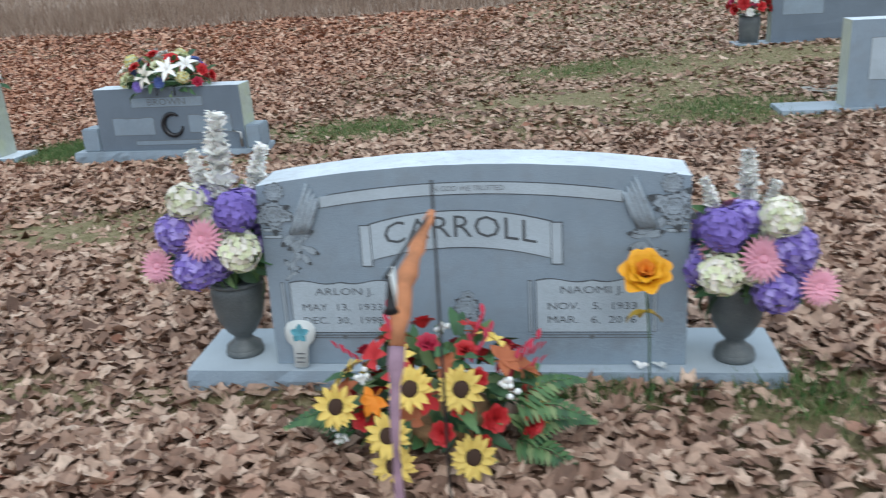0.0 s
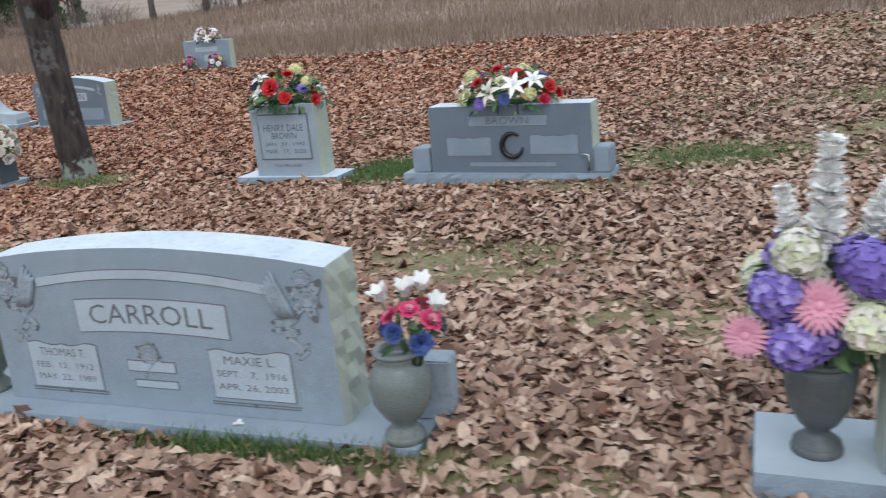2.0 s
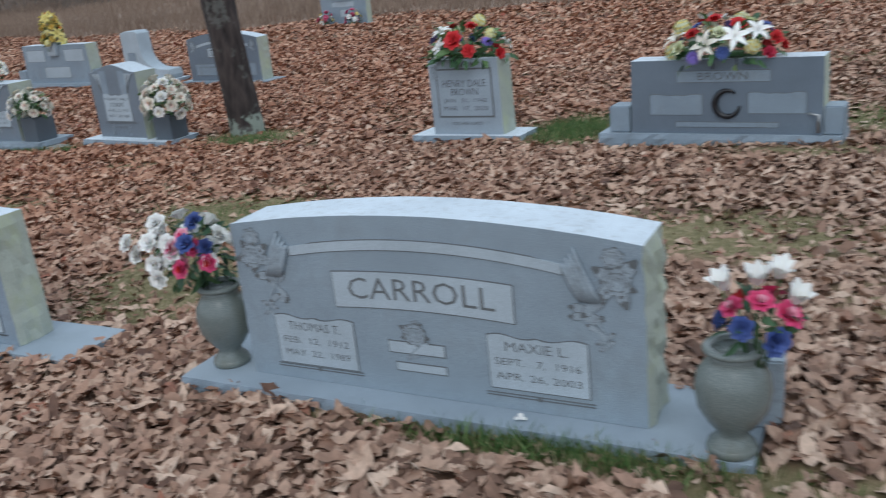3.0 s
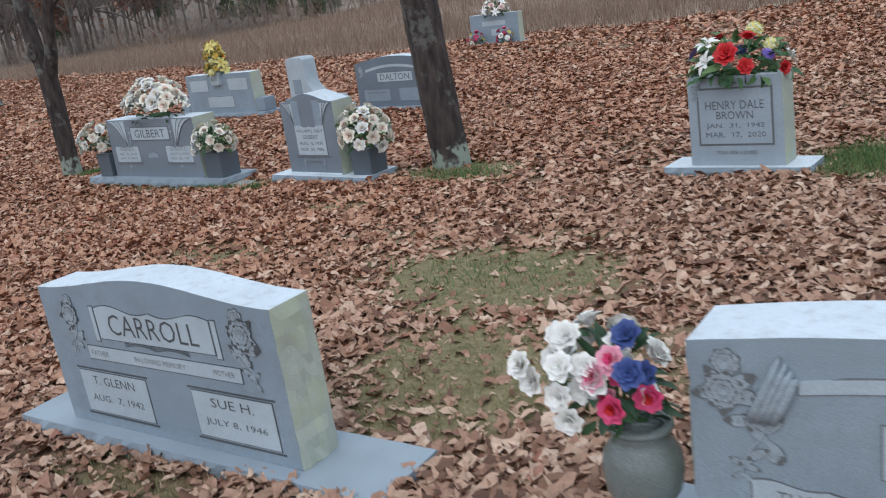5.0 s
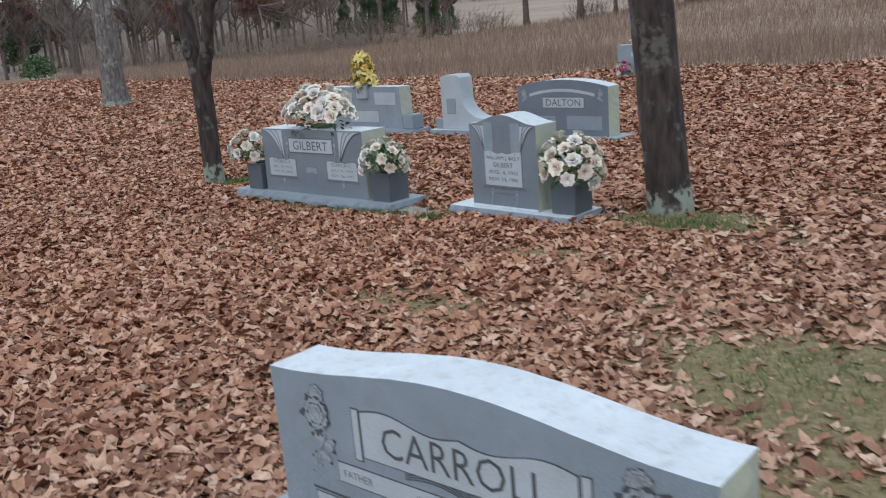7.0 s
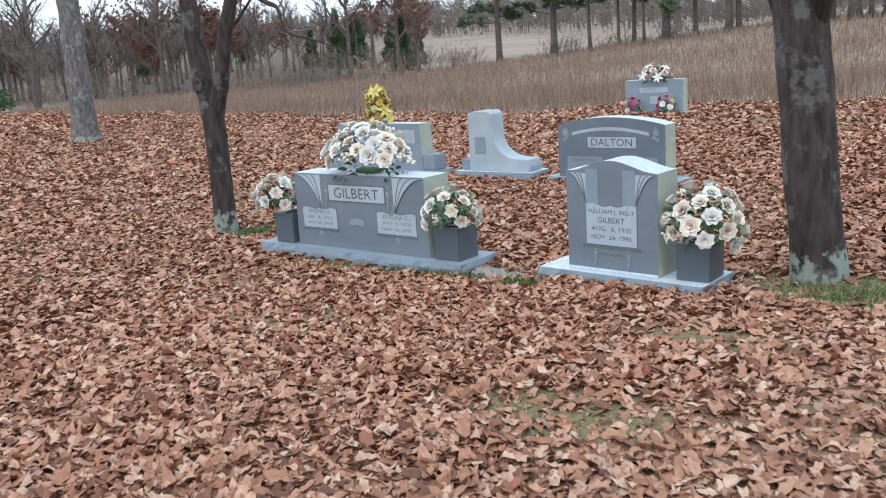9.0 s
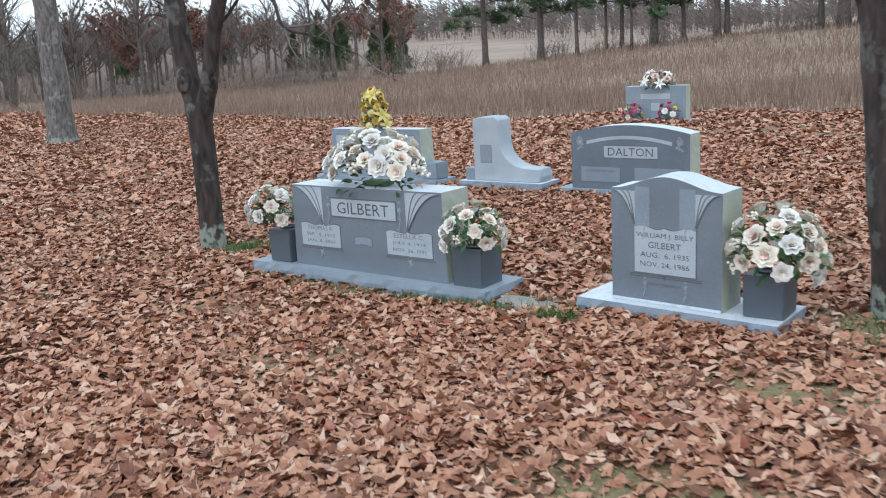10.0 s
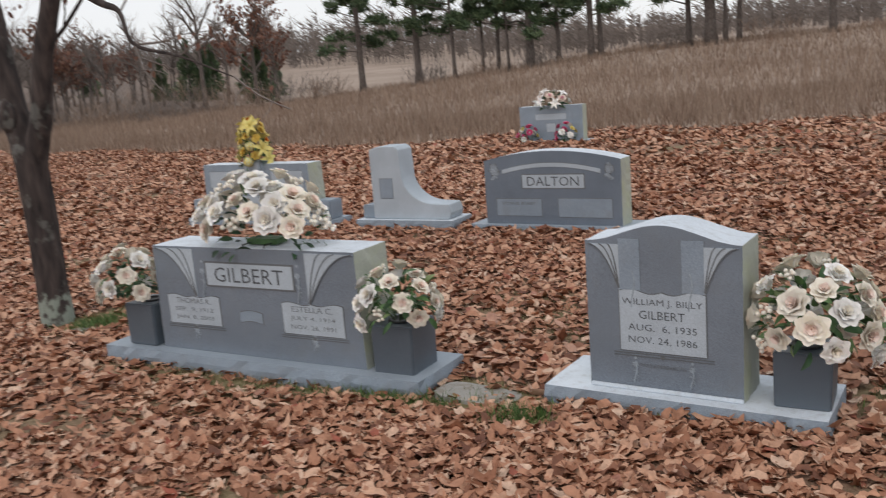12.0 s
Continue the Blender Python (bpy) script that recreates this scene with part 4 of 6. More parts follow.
def corner_fan(t, x, z, w, hh, flip, y=0.0):
    """A fluted fan falling from the shoulder towards the middle."""
    bm = bmesh.new()
    pts = [(x + flip * w * q, z - hh * q ** 2.2) for q in np.linspace(0, 1, 12)]
    outline = pts + [(x + flip * w, z), ]
    if flip < 0:
        outline = outline[::-1]
    plate(bm, outline, y - 0.003, y + 0.001)
    f = part("fan", bm, FROSTED, t)
    line = bmesh.new()
    for s in (0.0, 0.35, 0.65):
        tube(line, [(x + flip * w * (s + (1 - s) * q), y - 0.004, z - hh * q ** 2.2) for q in np.linspace(0.05, 0.97, 9)], [0.0022] * 9, 4)
    part("flute", line, ENGRAVED_AND_SHADE_SOFT, f)


# single stone with shouldered top and one block vase
F = headstone(-8.358, 6.44, -0.283, 0.54, 0.5, 0.055, 0.2, "serp", (-0.425, 0.535, -0.06, 0.28, 0.08), "grey granite single gravestone with shouldered top and open-book panel", 0.0, 0.005, seed=6, base_top=SAWN, turn=-4.0, size=(1.17, 1.2, 1.24), face=GRANITE_MID)
corner_fan(F, -0.262, 0.49, 0.115, 0.155, 1)
corner_fan(F, 0.262, 0.49, 0.115, 0.155, -1)
for sx in (-0.11, 0.11):
    panel(F, rect(sx, 0.425, 0.075, 0.17), GRANITE, 0.0005)
panel(F, rect(0.0, 0.235, 0.3, 0.2, 0.0, 0.008), FROSTED)
ledger_lines(F, 0.0, 0.13, 0.34)
inscribe(F, "WILLIAM J. BILLY", 0.0, 0.286, 0.28, 0.027, -0.0036, ENGRAVED_AND_SHADE)
inscribe(F, "GILBERT", 0.0, 0.246, 0.16, 0.028, -0.0036, ENGRAVED_AND_SHADE)
inscribe(F, "AUG.  6, 1935", 0.0, 0.202, 0.24, 0.026, -0.0036, ENGRAVED_AND_SHADE)
inscribe(F, "NOV. 24, 1986", 0.0, 0.16, 0.24, 0.026, -0.0036, ENGRAVED_AND_SHADE)
inscribe(F, "AWAITING THE RESURRECTION", 0.0, 0.082, 0.16, 0.012, -0.0036, ENGRAVED_AND_SHADE_SOFT)
for sx in (-0.1, 0.1):
    carving(F, sx, 0.37, 0.05, 0.2, 1, 0, 11, False)
    carving(F, sx, 0.07, 0.035, 0.1, 1, 0, 12, False)
bm = bmesh.new()
box(bm, -0.265, 0.27, -0.012, 0.0, 0.0, 0.012, 0.002)
part("bead", bm, SAWN, F)

# double stone with two block vases and a saddle of cream roses
G = headstone(-10.51, 6.47, -0.332, 1.09, 0.485, 0.02, 0.22, "flat", (-0.86, 0.81, -0.06, 0.28, 0.07), "grey granite double gravestone with fan-carved shoulders", -0.2, 0.006, 0.01, seed=7, turn=-1.5, size=(1.28, 1.25, 1.2), face=GRANITE_MID)
corner_fan(G, -0.535, 0.475, 0.235, 0.23, 1)
corner_fan(G, 0.535, 0.475, 0.235, 0.23, -1)
panel(G, rect(0.0, 0.365, 0.46, 0.1), FROSTED, 0.008)
panel(G, rect(-0.33, 0.19, 0.3, 0.13, 0.0, 0.006), FROSTED)
panel(G, rect(0.31, 0.19, 0.3, 0.13, 0.0, 0.006), FROSTED)
for sx in (-0.33, 0.31):
    ledger_lines(G, sx, 0.12, 0.32)
inscribe(G, "GILBERT", 0.0, 0.332, 0.37, 0.066, -0.0036, ENGRAVED_AND_SHADE)
inscribe(G, "THOMAS R.", -0.33, 0.222, 0.2, 0.024, -0.0036, ENGRAVED_AND_SHADE_SOFT)
inscribe(G, "SEP.  9, 1912", -0.33, 0.182, 0.22, 0.022, -0.0036, ENGRAVED_AND_SHADE_SOFT)
inscribe(G, "JAN. 8, 2003", -0.33, 0.144, 0.22, 0.022, -0.0036, ENGRAVED_AND_SHADE_SOFT)
inscribe(G, "ESTELLA C.", 0.31, 0.222, 0.2, 0.024, -0.0036, ENGRAVED_AND_SHADE_SOFT)
inscribe(G, "JULY 4, 1914", 0.31, 0.182, 0.22, 0.022, -0.0036, ENGRAVED_AND_SHADE_SOFT)
inscribe(G, "NOV. 26, 1991", 0.31, 0.144, 0.22, 0.022, -0.0036, ENGRAVED_AND_SHADE_SOFT)
panel(G, rect(-0.01, 0.185, 0.12, 0.045, 0.01), GRANITE, 0.003)
for sx in (-0.33, 0.31):
    carving(G, sx, 0.09, 0.05, 0.07, 1, 0, 13, False)
for sx in (-0.255, 0.255):
    carving(G, sx, 0.34, 0.05, 0.2, 1, 0, 14, False)

# third row
DA = headstone(-10.42, 10.4, -0.36, 1.11, 0.49, 0.07, 0.2, "arch", (-0.68, 0.68, -0.05, 0.27, 0.05), "blue-grey granite double gravestone with arched top band", 0.0, 0.006, seed=8, face=GRANITE_DARK, turn=-3.0, size=(1.2, 1.15, 1.19))
band(DA, 0.8, 0.455, 0.03, 0.05)
panel(DA, rect(0.02, 0.33, 0.5, 0.1, 0.0), FROSTED, 0.008)
panel(DA, rect(-0.27, 0.13, 0.38, 0.13), GRANITE)
panel(DA, rect(0.27, 0.13, 0.42, 0.14), GRANITE)
inscribe(DA, "DALTON", 0.02, 0.296, 0.42, 0.07, -0.0036, ENGRAVED_AND_SHADE)
carving(DA, -0.47, 0.4, 0.13, 0.12, 1, 0, 15, False)
carving(DA, 0.47, 0.4, 0.13, 0.12, -1, 0, 16, False)
inscribe(DA, "DONNIE BOBBY", -0.27, 0.15, 0.28, 0.022, -0.0036, ENGRAVED_AND_SHADE_SOFT)

K = headstone(-13.87, 10.45, -0.345, 1.3, 0.5, 0.0, 0.2, "flat", (-0.86, 0.86, -0.05, 0.27, 0.05), "grey granite double gravestone with a central vase niche", 0.0, 0.006, 0.02, seed=9, turn=-2.0, size=(1.19, 1.15, 1.19))
panel(K, rect(-0.38, 0.36, 0.36, 0.15), FROSTED)
panel(K, rect(0.38, 0.36, 0.36, 0.15), FROSTED)
panel(K, rect(0.0, 0.14, 0.5, 0.14), FROSTED)
for sx in (-0.74, 0.74):
    bm = bmesh.new()
    box(bm, sx - 0.09, sx + 0.09, 0.0, 0.19, 0.001, 0.17, 0.01)
    part("wing_block", bm, GRANITE, K)
bm = bmesh.new()
box(bm, -0.09, 0.09, -0.04, 0.14, 0.36, 0.53, 0.01)
part("vase_block", bm, FROSTED, K, "stone block for flowers")

P = headstone(-13.77, 18.8, -0.36, 1.12, 0.58, 0.0, 0.2, "flat", (-0.68, 0.7, -0.05, 0.27, 0.05), "small far grey gravestone with three bunches of flowers", 0, 0.006, seed=10, turn=0.0, size=(1.13, 1.1, 1.13))
panel(P, rect(0.0, 0.4, 0.55, 0.1), FROSTED)
panel(P, rect(0.0, 0.22, 0.16, 0.14), FROSTED)

E_STONE = headstone(2.56, 6.35, -0.01, 1.1, 0.63, 0.0, 0.2, "flat", (-0.98, 0.98, -0.05, 0.27, 0.05), "pale grey granite gravestone at the upper edge of the plot", 0, 0.004, seed=11, turn=0.0, size=(1.0, 1.0, 0.94))
panel(E_STONE, rect(-0.23, 0.35, 0.36, 0.3), FROSTED)
R_STONE = headstone(2.98, 10.2, 0.005, 1.25, 0.72, 0.0, 0.2, "flat", (-1.0, 1.0, -0.06, 0.28, 0.06), "blue-grey granite gravestone with a vase of red flowers", 0, 0.004, seed=12, face=GRANITE_DARK, turn=0.0, size=(1.0, 1.0, 1.0))
panel(R_STONE, rect(-0.3, 0.42, 0.42, 0.26), GRANITE)


def curved_monument():
    """A column whose side sweeps down in a curve to a low foot."""
    t = thing("column_monument", pose(-12.33, 10.4, -0.325) @ Matrix.Diagonal((1.22, 1.2, 1.22, 1)), "grey granite column monument with one side curving to its foot", "gravestone", "gravestones in rows")
    pts = [(0.0, 0.0), (0.7, 0.0), (0.72, 0.05), (0.7, 0.12), (0.58, 0.125)]
    for q in np.linspace(0.05, 1, 12):
        a = q * math.pi / 2
        pts.append((0.58 - 0.29 * math.sin(a), 0.125 + 0.24 * (1 - math.cos(a))))
    pts += [(0.28, 0.56), (0.24, 0.59), (0.08, 0.59), (0.0, 0.565)]
    bm = bmesh.new()
    plate(bm, pts, 0.0, 0.22)
    bmesh.ops.bevel(bm, geom=bm.edges[:], offset=0.006, segments=1, affect="EDGES")
    part("column", bm, FROSTED, t)
    bm = bmesh.new()
    box(bm, -0.12, 0.0, 0.02, 0.2, 0.0, 0.11, 0.008)
    part("side_block", bm, GRANITE, t)
    b = part("base", base_mesh(0.9, 0.34, 0.05, 0.1, 0.008, 31), [SAWN, GRANITE], t, "rock-edged granite base slab")
    b.location = (0.3, -0.05, -0.001)
    panel(t, rect(0.14, 0.25, 0.12, 0.16), GRANITE, 0.003)


curved_monument()


def flat_marker(x, y, w, d, turn, label):
    bm = bmesh.new()
    n = 16
    outline = [(w / 2 * math.copysign(abs(math.cos(a)) ** 0.5, math.cos(a)), d / 2 * math.copysign(abs(math.sin(a)) ** 0.5, math.sin(a))) for a in np.linspace(0, 2 * math.pi, n, endpoint=False)]
    lo = [bm.verts.new((px, py, -0.06)) for px, py in outline]
    hi = [bm.verts.new((px, py, 0.012 + 0.004 * random.random())) for px, py in outline]
    bm.faces.new(hi)
    bm.faces.new(lo[::-1])
    for i in range(n):
        bm.faces.new((lo[i], lo[(i + 1) % n], hi[(i + 1) % n], hi[i]))
    ob = link_mesh("flat_marker", bm, CONCRETE, None, False)
    ob.matrix_basis = pose(x, y, h(x, y), 0, 0, turn)
    tagged(ob, label, "grave marker")


flat_marker(-9.2, 6.42, 0.42, 0.2, -8, "small flush stone marker half covered by leaves")
flat_marker(2.2, 7.22, 0.5, 0.3, 5, "flush pale stone marker in the turf")
flat_marker(-12.32, 6.85, 0.3, 0.16, 10, "mossy flush stone marker beside a tree")


# ---- artificial flowers ----
BLOOMS = {}


def bloom_mesh(kind, mats):
    """Flower heads of radius 1 facing +z, shared between all that look alike."""
    key = (kind, tuple(m.name for m in mats))
    if key in BLOOMS:
        return BLOOMS[key]
    rng = random.Random(len(BLOOMS) + 7)
    bm = bmesh.new()
    if kind == "rose":
        for count, lean, ln, wd, lift in ((4, 84, 0.55, 0.5, 0.1), (5, 74, 0.68, 0.66, 0.04), (6, 58, 0.84, 0.85, -0.02), (7, 36, 1.0, 1.0, -0.12)):
            for k in range(count):
                a = 360 * k / count + rng.uniform(-12, 12) + lean
                m = pose(0, 0, lift - 0.1, 0, 0, a) @ pose(0, 0.04, 0, lean + rng.uniform(-6, 6))
                petal(bm, m, ln, wd, 0.42, 0.55, 1 if lean > 60 and len(mats) > 1 else 0)
    elif kind == "bud":
        for k in range(6):
            m = pose(0, 0, -0.6, 0, 0, 60 * k) @ pose(0, 0.12, 0, 68 if k % 2 else 76)
            petal(bm, m, 1.5, 0.9, -0.1, 0.05, 0)
    elif kind == "hydrangea":
        bmesh.ops.create_icosphere(bm, subdivisions=2, radius=0.68)
        for k in range(96):
            zc = 1 - 1.45 * (k + 0.5) / 96
            r, a = math.sqrt(max(0.0, 1 - zc * zc)), k * 2.39996
            nrm = Vector((r * math.cos(a), r * math.sin(a), zc))
            q = nrm.to_track_quat("Z", "Y").to_matrix().to_4x4()
            m = Matrix.Translation(nrm * rng.uniform(0.86, 1.0)) @ q @ pose(0, 0, 0, rng.uniform(-25, 25), rng.uniform(-25, 25), rng.uniform(0, 90))
            for j in range(4):
                petal(bm, m @ pose(0, 0, 0, 0, 0, 90 * j), 0.23, 0.23, 0.25, 0.2, k % len(mats), 2)
    elif kind == "daisy":
        for ring_, (count, ln, lift) in enumerate(((22, 1.0, 10), (18, 0.78, 22), (12, 0.5, 38))):
            for k in range(count):
                petal(bm, pose(0, 0, 0.02 * ring_, 0, 0, 360 * k / count + ring_ * 7) @ pose(0, 0.08, 0, lift), ln, 0.2, 0.1, 0.2, 0, 3)
        bmesh.ops.create_uvsphere(bm, u_segments=10, v_segments=6, radius=1.0, matrix=pose(0, 0, 0.12) @ Matrix.Diagonal((0.2, 0.2, 0.12, 1)))
    elif kind == "sunflower":
        for ring_, (count, ln, lift) in enumerate(((12, 1.0, 8), (11, 0.88, 22))):
            for k in range(count):
                petal(bm, pose(0, 0, 0.03 * ring_, 0, 0, 360 * k / count + ring_ * 14 + rng.uniform(-5, 5)) @ pose(0, 0.2, 0, lift + rng.uniform(-10, 10)), ln * 0.82, 0.31, 0.15, 0.25, 0, 4, 0.9)
        r = bmesh.ops.create_uvsphere(bm, u_segments=14, v_segments=8, radius=1.0, matrix=pose(0, 0, 0.08) @ Matrix.Diagonal((0.36, 0.36, 0.17, 1)))
        for f in {f for v in r["verts"] for f in v.link_faces}:
            f.material_index = 1
    elif kind == "lily":
        for k in range(6):
            petal(bm, pose(0, 0, 0, 0, 0, 60 * k) @ pose(0, 0.04, 0, 38 if k % 2 else 28), 1.15, 0.46, 0.15, 0.6, 0, 5, 0.75)
        for k in range(5):
            tube(bm, [(0, 0, 0), (0.12 * math.cos(k * 1.26), 0.12 * math.sin(k * 1.26), 0.6)], [0.02, 0.03], 4)
    elif kind == "spike":
        for k in range(92):
            f = (k + rng.uniform(-0.8, 0.8)) / 92
            a, rr = k * 2.39996 + rng.uniform(-0.4, 0.4), 0.19 * (1.1 - 0.5 * f) * rng.uniform(0.75, 1.2)
            m = pose(0, 0, f) @ pose(0, 0, 0, 0, 0, math.degrees(a)) @ pose(0, 0.01, 0, rng.uniform(25, 60), rng.uniform(-25, 25))
            for j in (-1, 0, 1):
                petal(bm, m @ pose(0, 0, 0, 0, 0, 45 * j), rr, rr * 0.8, 0.2, 0.3, 0, 2)
        tube(bm, [(0, 0, -0.3), (0, 0, 1.05)], [0.012, 0.006], 5)
    elif kind == "maple":
        for k in range(5):
            petal(bm, pose(0, 0, 0, 0, 0, -100 + 50 * k) @ pose(0, 0, 0, 8), 1.0 - 0.12 * abs(k - 2), 0.5, 0.1, 0.25, 0, 4, 1.0)
        tube(bm, [(0, 0, 0), (0, -0.5, -0.1)], [0.03, 0.03], 4)
    elif kind == "berries":
        for k in range(9):
            v = Vector((rng.uniform(-1, 1), rng.uniform(-1, 1), rng.uniform(-0.3, 1)))
            bmesh.ops.create_icosphere(bm, subdivisions=1, radius=0.3, matrix=Matrix.Translation(v * 0.75))
            tube(bm, [(0, 0, -1), v * 0.7], [0.04, 0.03], 3)
    elif kind == "fern":
        for k in range(13):
            f = k / 12
            for sx in (-1, 1):
                m = pose(0, f * 1.0, 0.25 * f * (1 - f) - 0.25 * f * f) @ pose(0, 0, 0, 0, 0, -sx * 62)
                petal(bm, m, 0.3 * (1.05 - f) + 0.04, 0.09, 0.0, 0.2, 0, 2)
        tube(bm, [(0, 0, 0), (0, 0.5, 0.06), (0, 1, -0.25)], [0.015, 0.012, 0.006], 4)
    me = bpy.data.meshes.new(kind)
    bm.to_mesh(me)
    bm.free()
    for m in mats:
        me.materials.append(m)
    me.shade_smooth()
    BLOOMS[key] = me
    return me


NAMES = {"rose": "rose", "bud": "tulip_bud", "hydrangea": "hydrangea", "daisy": "gerbera", "sunflower": "sunflower", "lily": "lily", "spike": "larkspur_spike", "maple": "autumn_leaf", "berries": "berry_spray", "fern": "fern_frond"}


def bloom(t, kind, mats, place, size, facing, spin=0.0, label=""):
    mats = mats if isinstance(mats, tuple) else (mats,)
    ob = new(NAMES[kind], bloom_mesh(kind, mats))
    ob.parent = t
    q = Vector(facing).to_track_quat("Z", "Y").to_matrix().to_4x4()
    ob.matrix_basis = Matrix.Translation(place) @ q @ pose(0, 0, 0, 0, 0, spin) @ Matrix.Diagonal((size, size, size, 1))
    if label:
        ob["label"] = label
    return ob


def foliage(t, centre, rx, ry, rz, count, leaf, mat, rng, low=-0.2, stems=True):
    """Leaves pointing out from the heart of a bunch, with stems running down to it."""
    bm = bmesh.new()
    for k in range(count):
        zc = rng.uniform(low, 0.95)
        a = rng.uniform(0, 6.283)
        r = math.sqrt(max(0, 1 - zc * zc))
        d = Vector((r * math.cos(a), r * math.sin(a), zc))
        p = Vector((d.x * rx, d.y * ry, d.z * rz)) * rng.uniform(0.45, 0.92)
        q = d.to_track_quat("Y", "Z").to_matrix().to_4x4()
        m = Matrix.Translation(Vector(centre) + p) @ q @ pose(0, 0, 0, rng.uniform(-60, 30), rng.uniform(-60, 60), rng.uniform(-30, 30))
        petal(bm, m, leaf * rng.uniform(0.7, 1.3), leaf * rng.uniform(0.3, 0.5), 0.1, 0.35, 0, 3)
    ob = part("foliage", bm, mat, t, "green silk leaves", True)
    ob["kind"] = "stuff"
    return ob


def bunch(name, place, dims, flowers, label, leaf=0.07, leaves=90, leafmat=None, seed=0, low=0.0, ferns=0, stem_to=None, jitter=0.12, hem=-0.2):
    """A rounded arrangement: flowers = [(kind, mats, size, count)], spread evenly over a dome of dims."""
    rng = random.Random(seed)
    t = thing(name, pose(*place), label, "flowers", "grave flowers")
    rx, ry, rz = dims
    heads = [(k, m, s) for k, m, s, c in flowers for _ in range(c)]
    rng.shuffle(heads)
    n = len(heads)
    for i, (k, m, s) in enumerate(heads):
        zc = low + (0.98 - low) * (1 - (i + 0.5) / n)
        a = i * 2.39996 + seed
        r = math.sqrt(max(0, 1 - zc * zc))
        d = Vector((r * math.cos(a), r * math.sin(a), zc))
        p = Vector((d.x * rx, d.y * ry, d.z * rz)) * rng.uniform(1 - jitter, 1 + jitter * 0.4)
        f = Vector((d.x / rx, d.y / ry, d.z / rz)).normalized() + Vector((rng.uniform(-0.3, 0.3), rng.uniform(-0.3, 0.3), rng.uniform(-0.1, 0.3)))
        bloom(t, k, m, p, s * rng.uniform(0.85, 1.12), f, rng.uniform(0, 360))
    foliage(t, (0, 0, 0), rx, ry, rz, leaves, leaf, leafmat or FOLIAGE, rng, hem)
    for i in range(ferns):
        a = 360 * i / ferns + rng.uniform(-15, 15)
        ob = bloom(t, "fern", (FOLIAGE,), (0.5 * rx * math.cos(radians(a + 90)), 0.5 * ry * math.sin(radians(a + 90)), 0), leaf * 2.2, (0, 0, 1), a)
    if stem_to is not None:
        bm = bmesh.new()
        for i in range(9):
            a = rng.uniform(0, 6.283)
            tube(bm, [(0.02 * math.cos(a), 0.02 * math.sin(a), stem_to), (0.5 * rx * math.cos(a), 0.5 * ry * math.sin(a), 0.25 * rz)], [0.004, 0.003], 4)
        part("stem", bm, STEM, t, "", True)
    return t


def urn(x, y, z, profile, mat, label, spots=False):
    t = thing("urn", pose(x, y, z), label, "vase", "stone urns")
    bm = bmesh.new()
    cut = [p for p in profile]
    lathe(bm, cut, 32)
    part("body", bm, mat, t, "", True)
    r, zt = profile[-1]
    bm = bmesh.new()
    lathe(bm, [(r * 0.99, zt - 0.004), (r * 1.08, zt - 0.002), (r * 1.1, zt + 0.006), (r * 1.02, zt + 0.012), (r * 0.8, zt + 0.012), (r * 0.78, zt - 0.001)], 32)
    part("rim", bm, mat, t, "", True)
    bm = bmesh.new()
    r0 = profile[0][0]
    lathe(bm, [(r0 * 1.03, -0.0), (r0 * 1.05, 0.012), (r0 * 0.98, 0.022), (r0 * 0.9, 0.026)], 32)
    part("foot", bm, mat, t, "", True)
    return t


TALL = [(0.062, 0.0), (0.06, 0.03), (0.034, 0.05), (0.03, 0.065), (0.05, 0.085), (0.075, 0.13), (0.088, 0.19), (0.09, 0.235), (0.084, 0.26)]
ROUND = [(0.062, 0.0), (0.06, 0.025), (0.042, 0.045), (0.04, 0.06), (0.062, 0.085), (0.088, 0.13), (0.095, 0.18), (0.09, 0.22), (0.072, 0.25), (0.062, 0.265), (0.07, 0.285)]
urn(-1.05, 2.575, -0.068, TALL, VASE_DARK, "dark stone urn on a gravestone base beside the slab")
urn(0.567, 2.54, -0.066, TALL, VASE_DARK, "dark stone urn at the other end of the same base")
urn(-3.91, 2.625, -0.168, ROUND, VASE_GREEN, "round grey-green stone urn holding white and red roses")
urn(-2.2, 2.545, -0.144, ROUND, VASE_GREEN, "round grey-green stone urn holding tulips and roses")


